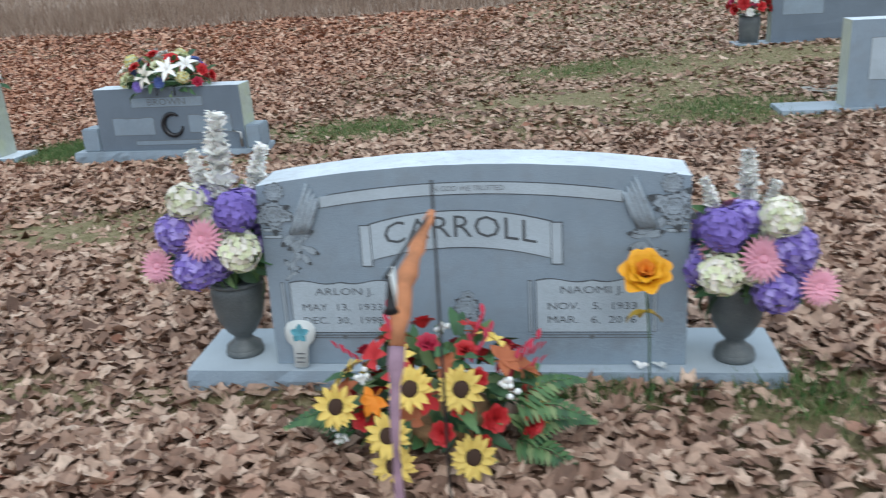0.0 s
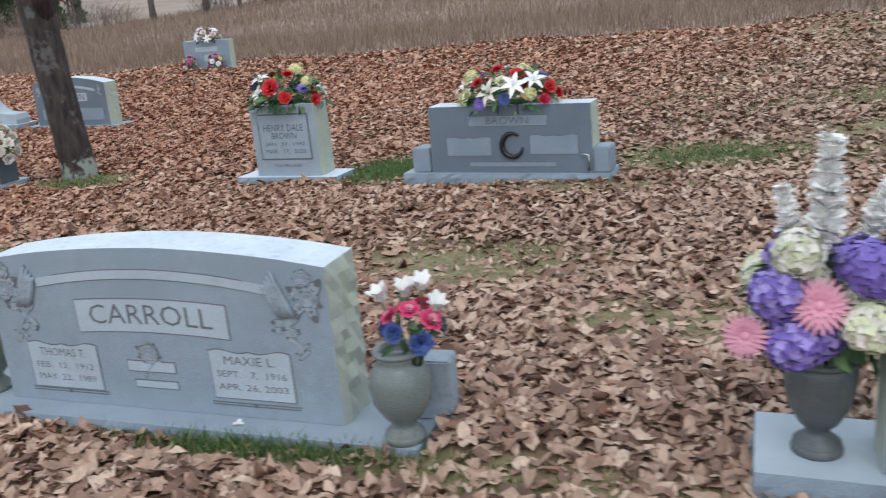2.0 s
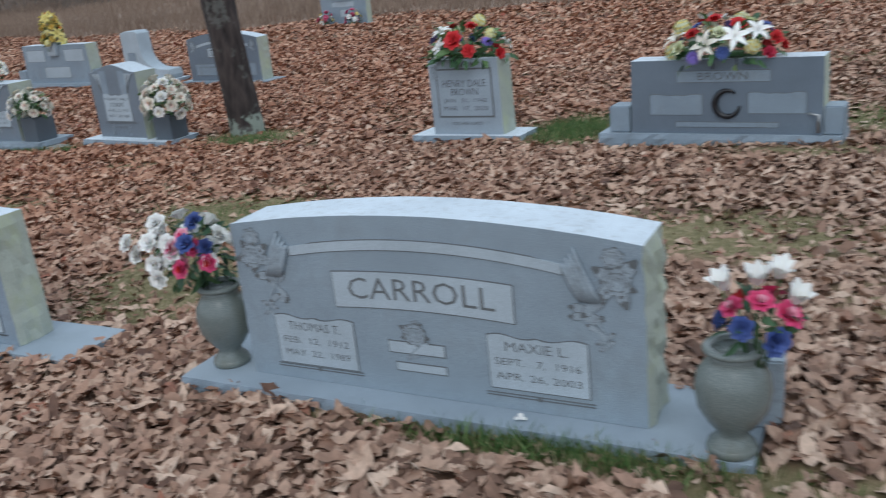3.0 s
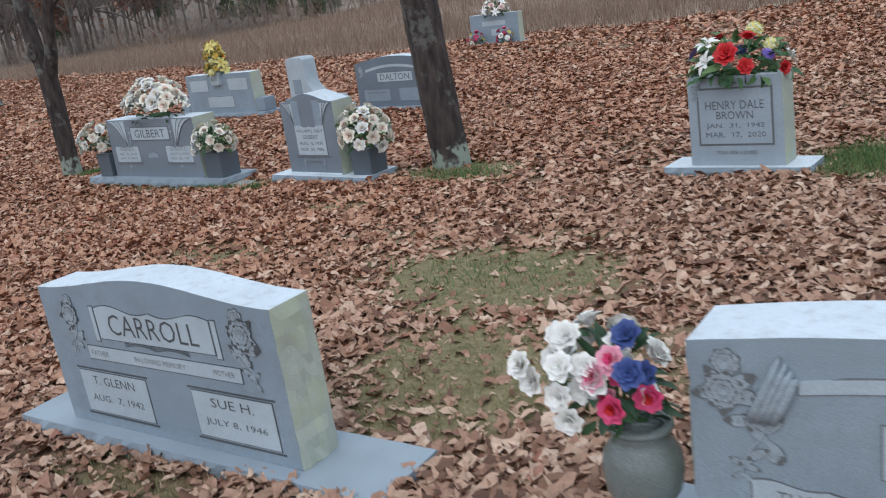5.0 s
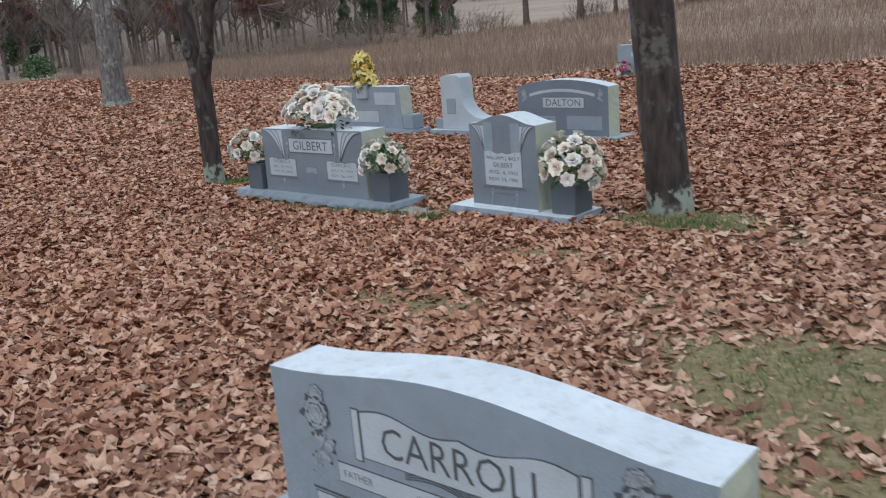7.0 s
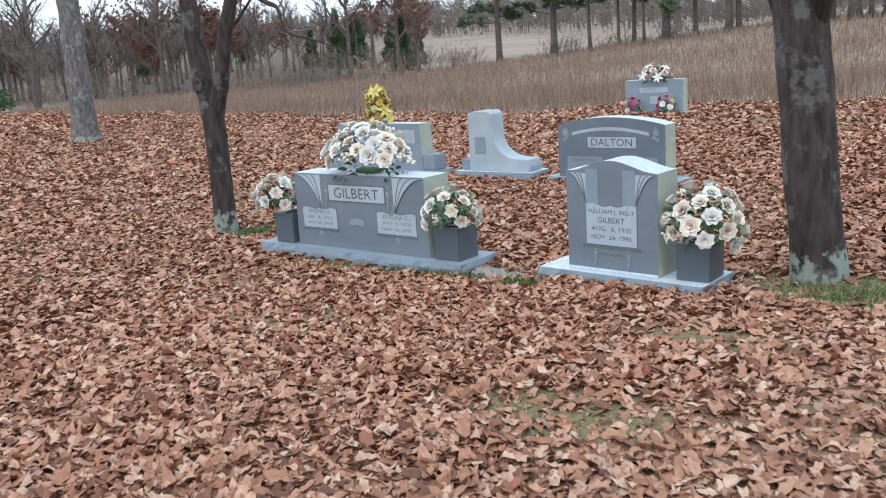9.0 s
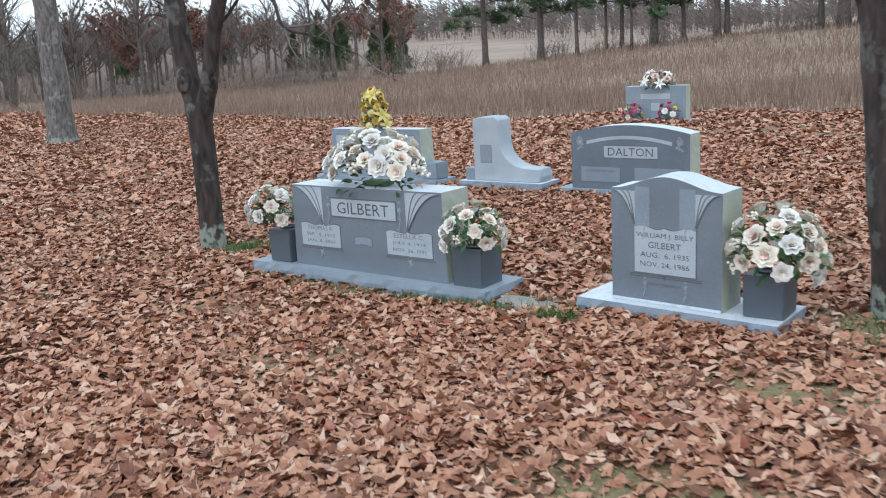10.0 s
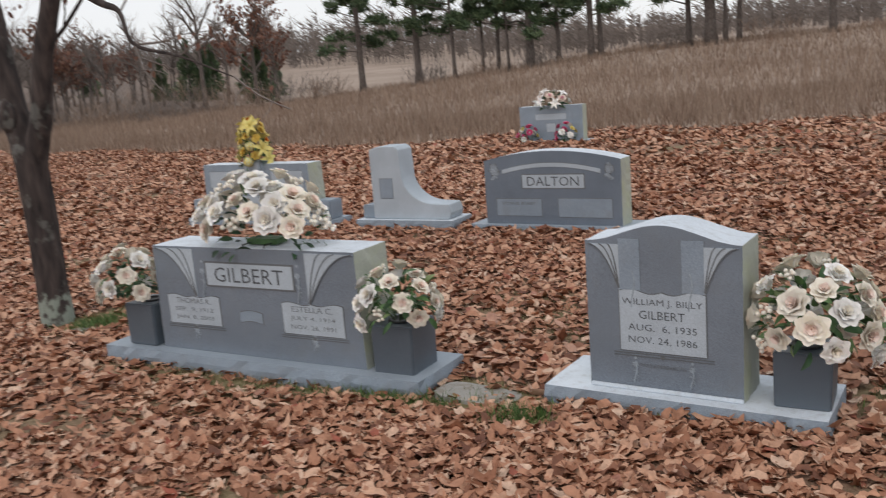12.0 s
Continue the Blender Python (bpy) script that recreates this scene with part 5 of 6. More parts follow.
def tall_bouquet(x, y, z, seed, label, mirror, rise=1.0):
    t = bunch("bouquet", (x, y, z), (0.145, 0.12, 0.19),
              [("hydrangea", (PURPLE, LILAC), 0.064, 4), ("hydrangea", (IVORY, CREAM), 0.056, 4), ("daisy", (PINK,), 0.056, 2), ("hydrangea", (CREAM, BLUSH), 0.064, 2), ("hydrangea", (LILAC, PURPLE), 0.068, 1)],
              label, 0.085, 170, FOLIAGE, seed, -0.1, 5, -0.14, 0.1, -0.5)
    for dx, dy, z0, hh, lean in ((0.0, 0.0, 0.14, 0.3, 2), (-0.05, 0.03, 0.1, 0.22, -12), (0.08, 0.02, 0.12, 0.22, 18)):
        bloom(t, "spike", (WHITE,), (dx * mirror, dy, z0), hh * rise, (math.sin(radians(lean)) * mirror, 0.05, 1), seed * 30, "white larkspur spike")
    for dx, dz, s, mats, kind in ((-0.1, 0.1, 0.068, (PURPLE, LILAC), "hydrangea"), (-0.01, 0.085, 0.066, (PINK,), "daisy"), (-0.06, -0.02, 0.07, (PURPLE, LILAC), "hydrangea"), (0.1, 0.17, 0.064, (PURPLE, PURPLE), "hydrangea"), (0.1, 0.04, 0.064, (CREAM, IVORY), "hydrangea"), (-0.17, 0.0, 0.055, (PINK,), "daisy"), (-0.06, 0.2, 0.06, (IVORY, CREAM), "hydrangea")):
        bloom(t, kind, mats, (dx * mirror, -0.14 - 0.02 * (dx > 0) - 0.03 * (kind == "daisy"), dz), s, (0.3 * dx * mirror, -1, 0.35), dx * 900)
    return t


tall_bouquet(-1.06, 2.575, 0.31, 1, "tall purple hydrangea, pink gerbera and white larkspur bouquet", 1)
tall_bouquet(0.585, 2.53, 0.24, 2, "tall purple and cream hydrangea bouquet with white spikes", -1, 0.72)

t = bunch("bouquet", (-3.96, 2.6, 0.225), (0.13, 0.12, 0.15), [("rose", (WHITE,), 0.042, 11)], "white roses with red, pink and blue roses in an urn", 0.06, 80, FOLIAGE_DARK, 3, 0.0, 0, -0.1, 0.12, -0.7)
for k in range(21):
    white, a, q = k < 12, k * 2.39996, (k % 12 + 0.5) / 12
    off = Vector((math.cos(a) * math.sqrt(q) * 0.085, -0.1 + 0.05 * math.cos(k), math.sin(a) * math.sqrt(q) * 0.1))
    centre = Vector((-0.075, 0.0, 0.06)) if white else Vector((0.07, 0.0, 0.07))
    bloom(t, "rose", (WHITE,) if white else ((HOT_PINK, RED), (BLUE,), (PINK, HOT_PINK))[k % 3], centre + off, 0.041, (off.x * 5, -1, 0.5 + off.z * 5), k * 40)
t = bunch("bouquet", (-2.145, 2.54, 0.205), (0.09, 0.08, 0.09), [("rose", (HOT_PINK, PINK), 0.042, 4), ("rose", (BLUE,), 0.042, 4), ("rose", (RED,), 0.04, 1)], "pink and blue roses with white tulip buds in an urn", 0.05, 26, FOLIAGE_DARK, 5, -0.1, 0, -0.1, 0.12, -0.3)
for dx, dz in ((-0.08, 0.12), (0.0, 0.14), (0.05, 0.16), (0.09, 0.1)):
    bloom(t, "bud", (WHITE,), (dx, -0.02, dz), 0.04, (dx * 4, -0.4, 1), dx * 500, "white tulip bud")
    bm = bmesh.new()
    tube(bm, [(dx * 0.3, 0, -0.08), (dx, -0.02, dz - 0.02)], [0.003, 0.003], 5)
    part("stem", bm, STEM, t)


def stone_block(x, y, z, w, d, hh, mat, label, turn=0.0):
    """A square stone flower block, a little narrower at its foot."""
    t = thing("flower_block", pose(x, y, z, 0, 0, turn), label, "vase", "stone flower blocks")
    bm = bmesh.new()
    box(bm, -w / 2, w / 2, 0, d, 0, hh, 0.006)
    for v in bm.verts:
        if v.co.z < hh / 2:
            v.co.x *= 0.96
    part("body", bm, mat, t)
    if mat is CARVED:
        return t
    bm = bmesh.new()
    lathe(bm, [(w * 0.3, hh + 0.0005), (w * 0.3, hh + 0.008), (w * 0.24, hh + 0.01), (w * 0.22, hh + 0.004)], 20)
    ob = part("socket", bm, BLACK_METAL, t, "", True)
    ob.location = (0, d / 2, 0)
    return t


stone_block(-2.15, 2.67, -0.145, 0.12, 0.1, 0.2, CARVED, "rough weathered stone block beside an urn", 6)
stone_block(-7.835, 6.42, -0.287, 0.21, 0.22, 0.22, BLOCK, "polished dark granite flower block with cream roses")
stone_block(-9.65, 6.44, -0.336, 0.23, 0.23, 0.24, BLOCK, "polished dark granite flower block on the double stone's base")
stone_block(-11.36, 6.47, -0.334, 0.22, 0.22, 0.24, BLOCK, "polished dark granite flower block by the tree")
ROSES = [("rose", (CREAM, BLUSH), 0.06, 10), ("rose", (WHITE, CREAM), 0.062, 8), ("rose", (CREAM, BLUSH), 0.06, 3)]
bunch("bouquet", (-7.79, 6.47, 0.045), (0.215, 0.19, 0.24), [("rose", (CREAM, BLUSH), 0.066, 12), ("rose", (WHITE, CREAM), 0.066, 9), ("rose", (CREAM, BLUSH), 0.07, 6), ("berries", (CREAM,), 0.03, 5)], "cream and blush silk roses with fern leaves", 0.07, 110, FOLIAGE, 7, -0.35, 8, -0.08, 0.1, -0.4)
bunch("bouquet", (-9.62, 6.48, -0.01), (0.205, 0.19, 0.19), ROSES + [("berries", (CREAM,), 0.03, 4)], "cream silk roses in a dark block", 0.065, 100, FOLIAGE, 8, -0.3, 6, -0.06, 0.1, -0.3)
bunch("bouquet", (-11.43, 6.5, 0.01), (0.19, 0.18, 0.21), ROSES, "cream silk roses with dark leaves", 0.06, 90, FOLIAGE_DARK, 9, -0.3, 3, -0.06, 0.1, -0.4)


def saddle(place, dims, flowers, label, seed, leafmat=None, leaf=0.08, leaves=110, ferns=6, low=0.08):
    """A low spray held on a gravestone's top by a wire saddle with two feet."""
    t = bunch("saddle_spray", place, dims, flowers, label, leaf, leaves, leafmat or FOLIAGE, seed, low, ferns, None, 0.14, -0.2)
    bm = bmesh.new()
    box(bm, -0.1, 0.1, -0.05, 0.05, 0.0, 0.03, 0.004)
    part("foam_block", bm, STEM, t)
    bm = bmesh.new()
    for sx in (-0.07, 0.07):
        for sy in (-1, 1):
            tube(bm, [(sx, 0, 0.012), (sx, sy * 0.112, 0.01), (sx, sy * 0.116, -0.06)], [0.004, 0.004, 0.004], 5)
    part("wire_saddle", bm, BLACK_METAL, t, "black wire saddle", True)
    return t


saddle((-10.47, 6.6, 0.256), (0.42, 0.23, 0.35), [("rose", (WHITE, CREAM), 0.085, 18), ("rose", (CREAM, BLUSH), 0.08, 16), ("berries", (CREAM,), 0.042, 8)], "large cream and ivory rose saddle on a gravestone", 11, FOLIAGE_DARK, 0.065, 100, 0, 0.25)
MIXED = [("lily", (WHITE,), 0.075, 5), ("rose", (RED,), 0.06, 8), ("rose", (IVORY,), 0.06, 6), ("hydrangea", (IVORY, PALE_YELLOW), 0.055, 5), ("daisy", (BLUE,), 0.05, 4), ("daisy", (PURPLE,), 0.05, 3), ("rose", (CRIMSON,), 0.05, 3), ("lily", (CREAM,), 0.08, 3)]
saddle((-2.85, 6.3, 0.337), (0.36, 0.22, 0.25), MIXED, "mixed lily, red and ivory flower saddle on a gravestone", 12, None, 0.09, 120, 7)
saddle((-4.82, 6.67, 0.345), (0.33, 0.22, 0.25), [("lily", (WHITE,), 0.075, 4), ("rose", (RED,), 0.06, 5), ("rose", (IVORY,), 0.05, 2), ("daisy", (PURPLE,), 0.05, 3), ("daisy", (BLUE,), 0.045, 2), ("hydrangea", (IVORY, PALE_YELLOW), 0.05, 3)], "red rose and white lily saddle on a gravestone", 13, None, 0.11, 140, 10)
bloom(bpy.data.objects["saddle_spray.002"], "rose", (RED, RED), (-0.02, -0.2, 0.14), 0.09, (0, -1, 0.5))
saddle((-13.75, 18.9, 0.296), (0.36, 0.24, 0.27), [("rose", (BLUSH, PINK), 0.09, 7), ("lily", (WHITE,), 0.11, 7)], "pink and white flower saddle on a far gravestone", 14, FOLIAGE_DARK, 0.1, 60, 0)
for x in (-14.17, -13.4):
    bunch("bouquet", (x, 18.6, -0.3), (0.2, 0.15, 0.28), [("rose", (HOT_PINK, PINK), 0.075, 6), ("rose", (WHITE,), 0.075, 3), ("rose", (PALE_YELLOW,), 0.06, 2)], "pink and white bunch at the foot of a gravestone", 0.07, 50, FOLIAGE_DARK, int(-x * 10) + 3, 0.0, 0, -0.1)

# yellow cone of flowers on the niche block
t = bunch("bouquet", (-13.87, 10.5, 0.29), (0.17, 0.15, 0.46), [("lily", (PALE_YELLOW,), 0.095, 14), ("rose", (YELLOW,), 0.06, 9), ("hydrangea", (PALE_YELLOW, IVORY), 0.05, 8), ("rose", (ORANGE,), 0.045, 3)], "tall cone of yellow silk lilies", 0.08, 100, FOLIAGE, 16, -0.05, 0, -0.04)

# red flowers in the far vase
urn(2.14, 10.28, 0.0, [(0.1, 0), (0.11, 0.1), (0.12, 0.22), (0.11, 0.3)], VASE_DARK, "dark squat stone vase with red flowers")
bunch("bouquet", (2.14, 10.28, 0.36), (0.22, 0.18, 0.22), [("rose", (RED,), 0.075, 12), ("rose", (WHITE,), 0.06, 5), ("rose", (HOT_PINK,), 0.06, 5)], "red, pink and white roses in a dark vase", 0.07, 50, FOLIAGE_DARK, 17, -0.1, 0, -0.08)


def autumn_arrangement():
    x, y = -0.31, 2.08
    z = h(x, y)
    t = bunch("autumn_arrangement", (x, y, z + 0.1), (0.3, 0.19, 0.26),
              [("sunflower", (YELLOW, SEED), 0.062, 2), ("maple", (RUST,), 0.07, 8), ("maple", (RED,), 0.065, 14), ("maple", (YELLOW,), 0.06, 6), ("rose", (RED,), 0.042, 13), ("berries", (WHITE,), 0.028, 5), ("maple", (ORANGE,), 0.06, 3), ("rose", (CRIMSON,), 0.035, 5)],
              "autumn arrangement of yellow sunflowers, red and orange leaves", 0.085, 150, FOLIAGE, 21, -0.05, 9, None, 0.14, -0.1)
    for dx, dy, dz in ((-0.045, -0.19, 0.18), (0.085, -0.19, 0.18), (-0.1, -0.2, -0.04), (0.11, -0.2, -0.01), (-0.25, -0.16, 0.11), (-0.11, -0.2, 0.05)):
        bloom(t, "sunflower", (YELLOW, SEED), (dx, dy, dz), 0.064, (0.4 * dx, -1, 0.55), dx * 700)
    rng = random.Random(22)
    for a, dz in ((-70, 0.0), (-95, 0.08), (-115, -0.03), (-60, 0.1), (95, 0.05), (75, 0.0)):
        bloom(t, "fern", (FOLIAGE,), (0.22 if a < 0 else -0.22, -0.08, dz), 0.2, (0, -0.4, 1), a)
    bm = bmesh.new()
    for k in range(10):
        a = rng.uniform(-1.3, 1.3)
        tip = Vector((0.3 * math.sin(a), rng.uniform(-0.1, 0.1), 0.12 + 0.2 * math.cos(a)))
        for j in range(6):
            q = 0.65 + 0.07 * j
            petal(bm, Matrix.Translation(tip * q) @ pose(0, 0, 0, 50, 0, -math.degrees(a) + rng.uniform(-50, 50)), 0.032, 0.014, 0.1, 0.1, 0, 3)
    ob = part("crimson_spray", bm, CRIMSON, t, "crimson leaf sprigs", True)
    ob["kind"] = "stuff"
    bm = bmesh.new()
    lathe(bm, [(0.1, -0.05), (0.13, -0.02), (0.14, 0.02), (0.12, 0.03)], 20)
    part("basket", bm, WICKER, t, "low wicker basket", True)


autumn_arrangement()


def single_rose():
    x, y = 0.27, 2.36
    z = h(x, y)
    t = thing("stake_rose", pose(x, y, z), "single amber silk rose on a wire stem in the ground", "flower", "grave flowers")
    top = 0.285 - z
    bm = bmesh.new()
    tube(bm, [(0.02, 0, -0.04), (0.015, 0, top * 0.5), (0, 0, top - 0.02)], [0.003, 0.003, 0.003], 6)
    part("stem", bm, STEM, t, "", True)
    bloom(t, "rose", (AMBER, ORANGE), (0, -0.01, top), 0.092, (-0.05, -0.75, 0.8))
    bm = bmesh.new()
    for a in (-70, 10, 80):
        petal(bm, pose(0, 0, top - 0.12, -20, 0, a), 0.07, 0.045, 0.1, 0.4, 0, 4)
    part("leaf", bm, plain("amber_green_leaf", (0.5, 0.33, 0.04), 0.6), t, "yellow-green leaves", True)


single_rose()


def garden_flag():
    """A thin pole with an arm, from which a narrow printed cloth hangs; a clip and a bell at the arm's end."""
    x, y = -0.215, 1.53
    z = h(x, y)
    t = thing("garden_flag", pose(x, y, z, 0, 0, -4), "narrow orange and purple garden flag on a black pole", "garden flag")
    top = 0.735 - z
    bm = bmesh.new()
    tube(bm, [(0, 0, -0.1), (0, 0, top * 0.5), (0.001, 0, top + 0.06)], [0.0035, 0.0035, 0.003], 8)
    part("pole", bm, BLACK_METAL, t, "", True)
    bm = bmesh.new()
    tube(bm, [(0, 0, top), (0, -0.18, top + 0.006), (0, -0.37, top + 0.004)], [0.003, 0.003, 0.003], 6)
    part("arm", bm, BLACK_METAL, t, "", True)
    # the cloth has slid down the arm and hangs in a furled strip
    drop = eased([(0.0, -0.01, top), (0.0, -0.15, top - 0.025), (0.0, -0.25, top - 0.055), (0.0, -0.33, top - 0.13), (0.0, -0.38, top - 0.25), (0.0, -0.39, top - 0.42)], 4)
    for name, mat, a, b, label in (("orange_cloth", ORANGE_CLOTH, 0, 13, "orange printed cloth"), ("purple_cloth", FLAG_PURPLE, 12, 21, "purple and rust printed cloth")):
        bm = bmesh.new()
        tube(bm, drop[a:b], [(0.007 + 0.009 * math.sin(math.pi * min(1, (a + k) / 16))) * (1 + 0.2 * math.sin(2.1 * (a + k))) for k in range(len(drop[a:b]))], 9)
        part(name, bm, mat, t, label, True)
    bm = bmesh.new()
    tube(bm, [(0.0, -0.325, top + 0.006), (0.0, -0.33, top - 0.03), (0.0, -0.335, top - 0.06)], [0.004, 0.008, 0.006], 10)
    part("clip", bm, CERAMIC, t, "white clip", True)
    bm = bmesh.new()
    tube(bm, [(0.004, -0.36, top + 0.004), (0.004, -0.362, top - 0.02), (0.004, -0.363, top - 0.045), (0.004, -0.363, top - 0.055)], [0.002, 0.005, 0.008, 0.013], 12)
    part("bell", bm, BLACK_METAL, t, "small black bell", True)


garden_flag()


def cherub_plaque():
    t = thing("ceramic_plaque", pose(-0.815, 2.45, -0.064, -12), "small white ceramic cross plaque with teal glaze leaning on a stone", "ornament")
    bm = bmesh.new()
    plate(bm, [(-0.022, 0.0), (0.022, 0.0), (0.024, 0.07), (0.045, 0.09), (0.052, 0.125), (0.04, 0.15), (0.015, 0.158), (-0.015, 0.158), (-0.04, 0.15), (-0.052, 0.125), (-0.045, 0.09), (-0.024, 0.07)], -0.012, 0.006)
    bmesh.ops.bevel(bm, geom=bm.edges[:], offset=0.004, segments=2, affect="EDGES")
    part("body", bm, CERAMIC, t, "", True)
    for k in range(5):
        bm = bmesh.new()
        petal(bm, pose(0, -0.0135, 0.115, 90) @ pose(0, 0, 0, 0, 0, 72 * k), 0.032, 0.024, 0.05, 0.1, 0, 3)
        part("glaze_petal", bm, TEAL, t, "teal glazed petal", True)
    bm = bmesh.new()
    for k in range(3):
        box(bm, -0.014, 0.014, -0.0135, -0.011, 0.018 + 0.014 * k, 0.022 + 0.014 * k)
    part("writing_bar", bm, ENGRAVED_AND_SHADE_SOFT, t)


cherub_plaque()


def fallen_petal(x, y, z, turn, mat, name, label, size=0.05):
    bm = bmesh.new()
    for k in range(3):
        petal(bm, pose(0, 0, 0, 0, 0, 120 * k) @ pose(0, 0, 0, 12), size, size * 0.8, 0.2, 0.2, 0, 3)
    ob = link_mesh(name, bm, mat)
    ob.matrix_basis = pose(x, y, z, 8, 4, turn)
    tagged(ob, label, "petal")


fallen_petal(-2.78, 2.53, -0.148, 20, WHITE, "fallen_blossom", "white silk blossom fallen on a gravestone base", 0.022)
fallen_petal(0.27, 2.455, -0.06, 50, WHITE, "fallen_blossom", "pale silk blossom fallen beside an amber rose", 0.03)
fallen_petal(0.33, 2.455, -0.06, 80, CERAMIC, "fallen_blossom", "pale silk blossom fallen on the stone ledge", 0.03)


# ---- trees of the graveyard ----
def limb_path(start, end, bend, rng, n=6):
    a, b = Vector(start), Vector(end)
    off = Vector((rng.uniform(-1, 1), rng.uniform(-1, 1), rng.uniform(-0.5, 0.5))) * bend
    return [a.lerp(b, i / n) + off * math.sin(math.pi * i / n) + Vector((rng.uniform(-1, 1), rng.uniform(-1, 1), 0)) * bend * 0.12 for i in range(n + 1)]


def smooth_tube(bm, pts, radii, sides, rough=0.0, seed=0):
    path = eased(pts)
    n = len(path)
    rr = np.interp(np.linspace(0, 1, n), np.linspace(0, 1, len(radii)), radii)
    rr = [float(r) * (1 + rough * noise.noise(Vector((seed, i * 0.7, 0)))) for i, r in enumerate(rr)]
    tube(bm, path, rr, sides)


def grow(bm, twigs, start, direction, length, radius, depth, rng, droop=0.0):
    """Limbs that fork and thin out; the last ones go into the twig mesh."""
    d = Vector(direction).normalized()
    end = Vector(start) + d * length + Vector((0, 0, -droop * length))
    pts = limb_path(start, end, length * 0.13, rng, 4)
    tip = radius * 0.55
    target = bm if depth > 1 else twigs
    sides = 8 if radius > 0.04 else (5 if radius > 0.012 else 3)
    tube(target, pts, [radius + (tip - radius) * i / 4 for i in range(5)], sides, False)
    if depth == 0:
        return
    for k in range(rng.choice((3, 3, 4)) if depth > 1 else 5):
        q = rng.uniform(0.35, 1.0)
        p = pts[min(4, int(q * 4))]
        side = Vector((rng.uniform(-1, 1), rng.uniform(-1, 1), rng.uniform(-0.15, 0.7))).normalized()
        grow(bm, twigs, p, d * 0.75 + side * 0.8, length * rng.uniform(0.5, 0.78), tip * rng.uniform(0.55, 0.85), depth - 1, rng, droop)


def trunk_mesh(bm, pts, radii, sides=22, ridge=0.05, seed=0):
    """A trunk with a flared foot and uneven bark ridges."""
    rings = []
    for i, (p, r) in enumerate(zip(pts, radii)):
        ring = []
        for k in range(sides):
            a = 2 * math.pi * k / sides
            rr = r * (1 + ridge * noise.noise(Vector((math.cos(a) * 2.2 + seed, math.sin(a) * 2.2, p[2] * 2.5))) * 1.6 + ridge * 0.6 * noise.noise(Vector((math.cos(a) * 7, math.sin(a) * 7 + seed, p[2] * 9))))
            ring.append(bm.verts.new((p[0] + rr * math.cos(a), p[1] + rr * math.sin(a), p[2])))
        rings.append(ring)
    for r0, r1 in zip(rings, rings[1:]):
        for k in range(sides):
            bm.faces.new((r0[k], r0[(k + 1) % sides], r1[(k + 1) % sides], r1[k]))
    bm.faces.new(rings[0][::-1])
    bm.faces.new(rings[-1])


def column(p0, p1, r0, r1, n, flare=0.35, height=0.25):
    pts, radii = [], []
    for i in range(n + 1):
        q = i / n
        p = Vector(p0).lerp(Vector(p1), q)
        zz = p.z - p0[2]
        pts.append(tuple(p))
        radii.append((r0 + (r1 - r0) * q) * (1 + flare * math.exp(-max(0, zz) / height)))
    return pts, radii


def clinging_leaves(twigs_bm, count, rng, size):
    """Dead leaves left hanging on the twigs."""
    twigs_bm.verts.ensure_lookup_table()
    bm = bmesh.new()
    vs = twigs_bm.verts
    for _ in range(count):
        v = vs[rng.randrange(len(vs))].co
        petal(bm, pose(v.x + rng.uniform(-0.04, 0.04), v.y + rng.uniform(-0.04, 0.04), v.z, rng.uniform(-140, -20), rng.uniform(-40, 40), rng.uniform(0, 360)), size * rng.uniform(0.6, 1.2), size * 0.6, 0.2, 0.3, 0, 2)
    return bm


def finish_tree(t, bm, twigs, bark, leaves=None, leaf_mat=None):
    part("trunk", bm, bark, t, "", True)
    ob = part("twig_mass", twigs, TWIG, t, "fine bare twigs", True)
    ob["kind"] = "stuff"
    if leaves:
        ob = part("crown", leaves, leaf_mat, t, "dead leaves still on the twigs", False)
        ob["kind"] = "stuff"


def near_tree_single():
    rng = random.Random(41)
    x, y = -7.27, 6.93
    t = thing("tree", pose(x, y, h(x, y) - 0.03) @ Matrix.Diagonal((1.0, 1.0, 1.13, 1)), "dark-barked tree with pale lichen round its foot", "tree", "graveyard trees")
    bm, tw = bmesh.new(), bmesh.new()
    pts, radii = column((0, 0, -0.1), (-0.16, 0.0, 1.55), 0.145, 0.15, 26, 0.22, 0.2)
    trunk_mesh(bm, pts, radii, 26, 0.07, 3)
    for end, r in (((-0.55, 0.1, 2.7), 0.11), ((0.35, -0.05, 3.1), 0.12), ((0.05, 0.6, 2.9), 0.09)):
        tube(bm, [(-0.13, 0, 1.3), (-0.13 + end[0] * 0.35, end[1] * 0.35, 1.75), end], [0.13, r, r * 0.75], 12)
        d = Vector((end[0], end[1], 1.4))
        grow(bm, tw, end, d, 1.5, r * 0.7, 3, rng)
    tube(bm, [(-0.11, 0, 1.05), (-0.18, -0.02, 1.35), (-0.3, -0.05, 1.9)], [0.08, 0.075, 0.05], 10)
    finish_tree(t, bm, tw, BARK)


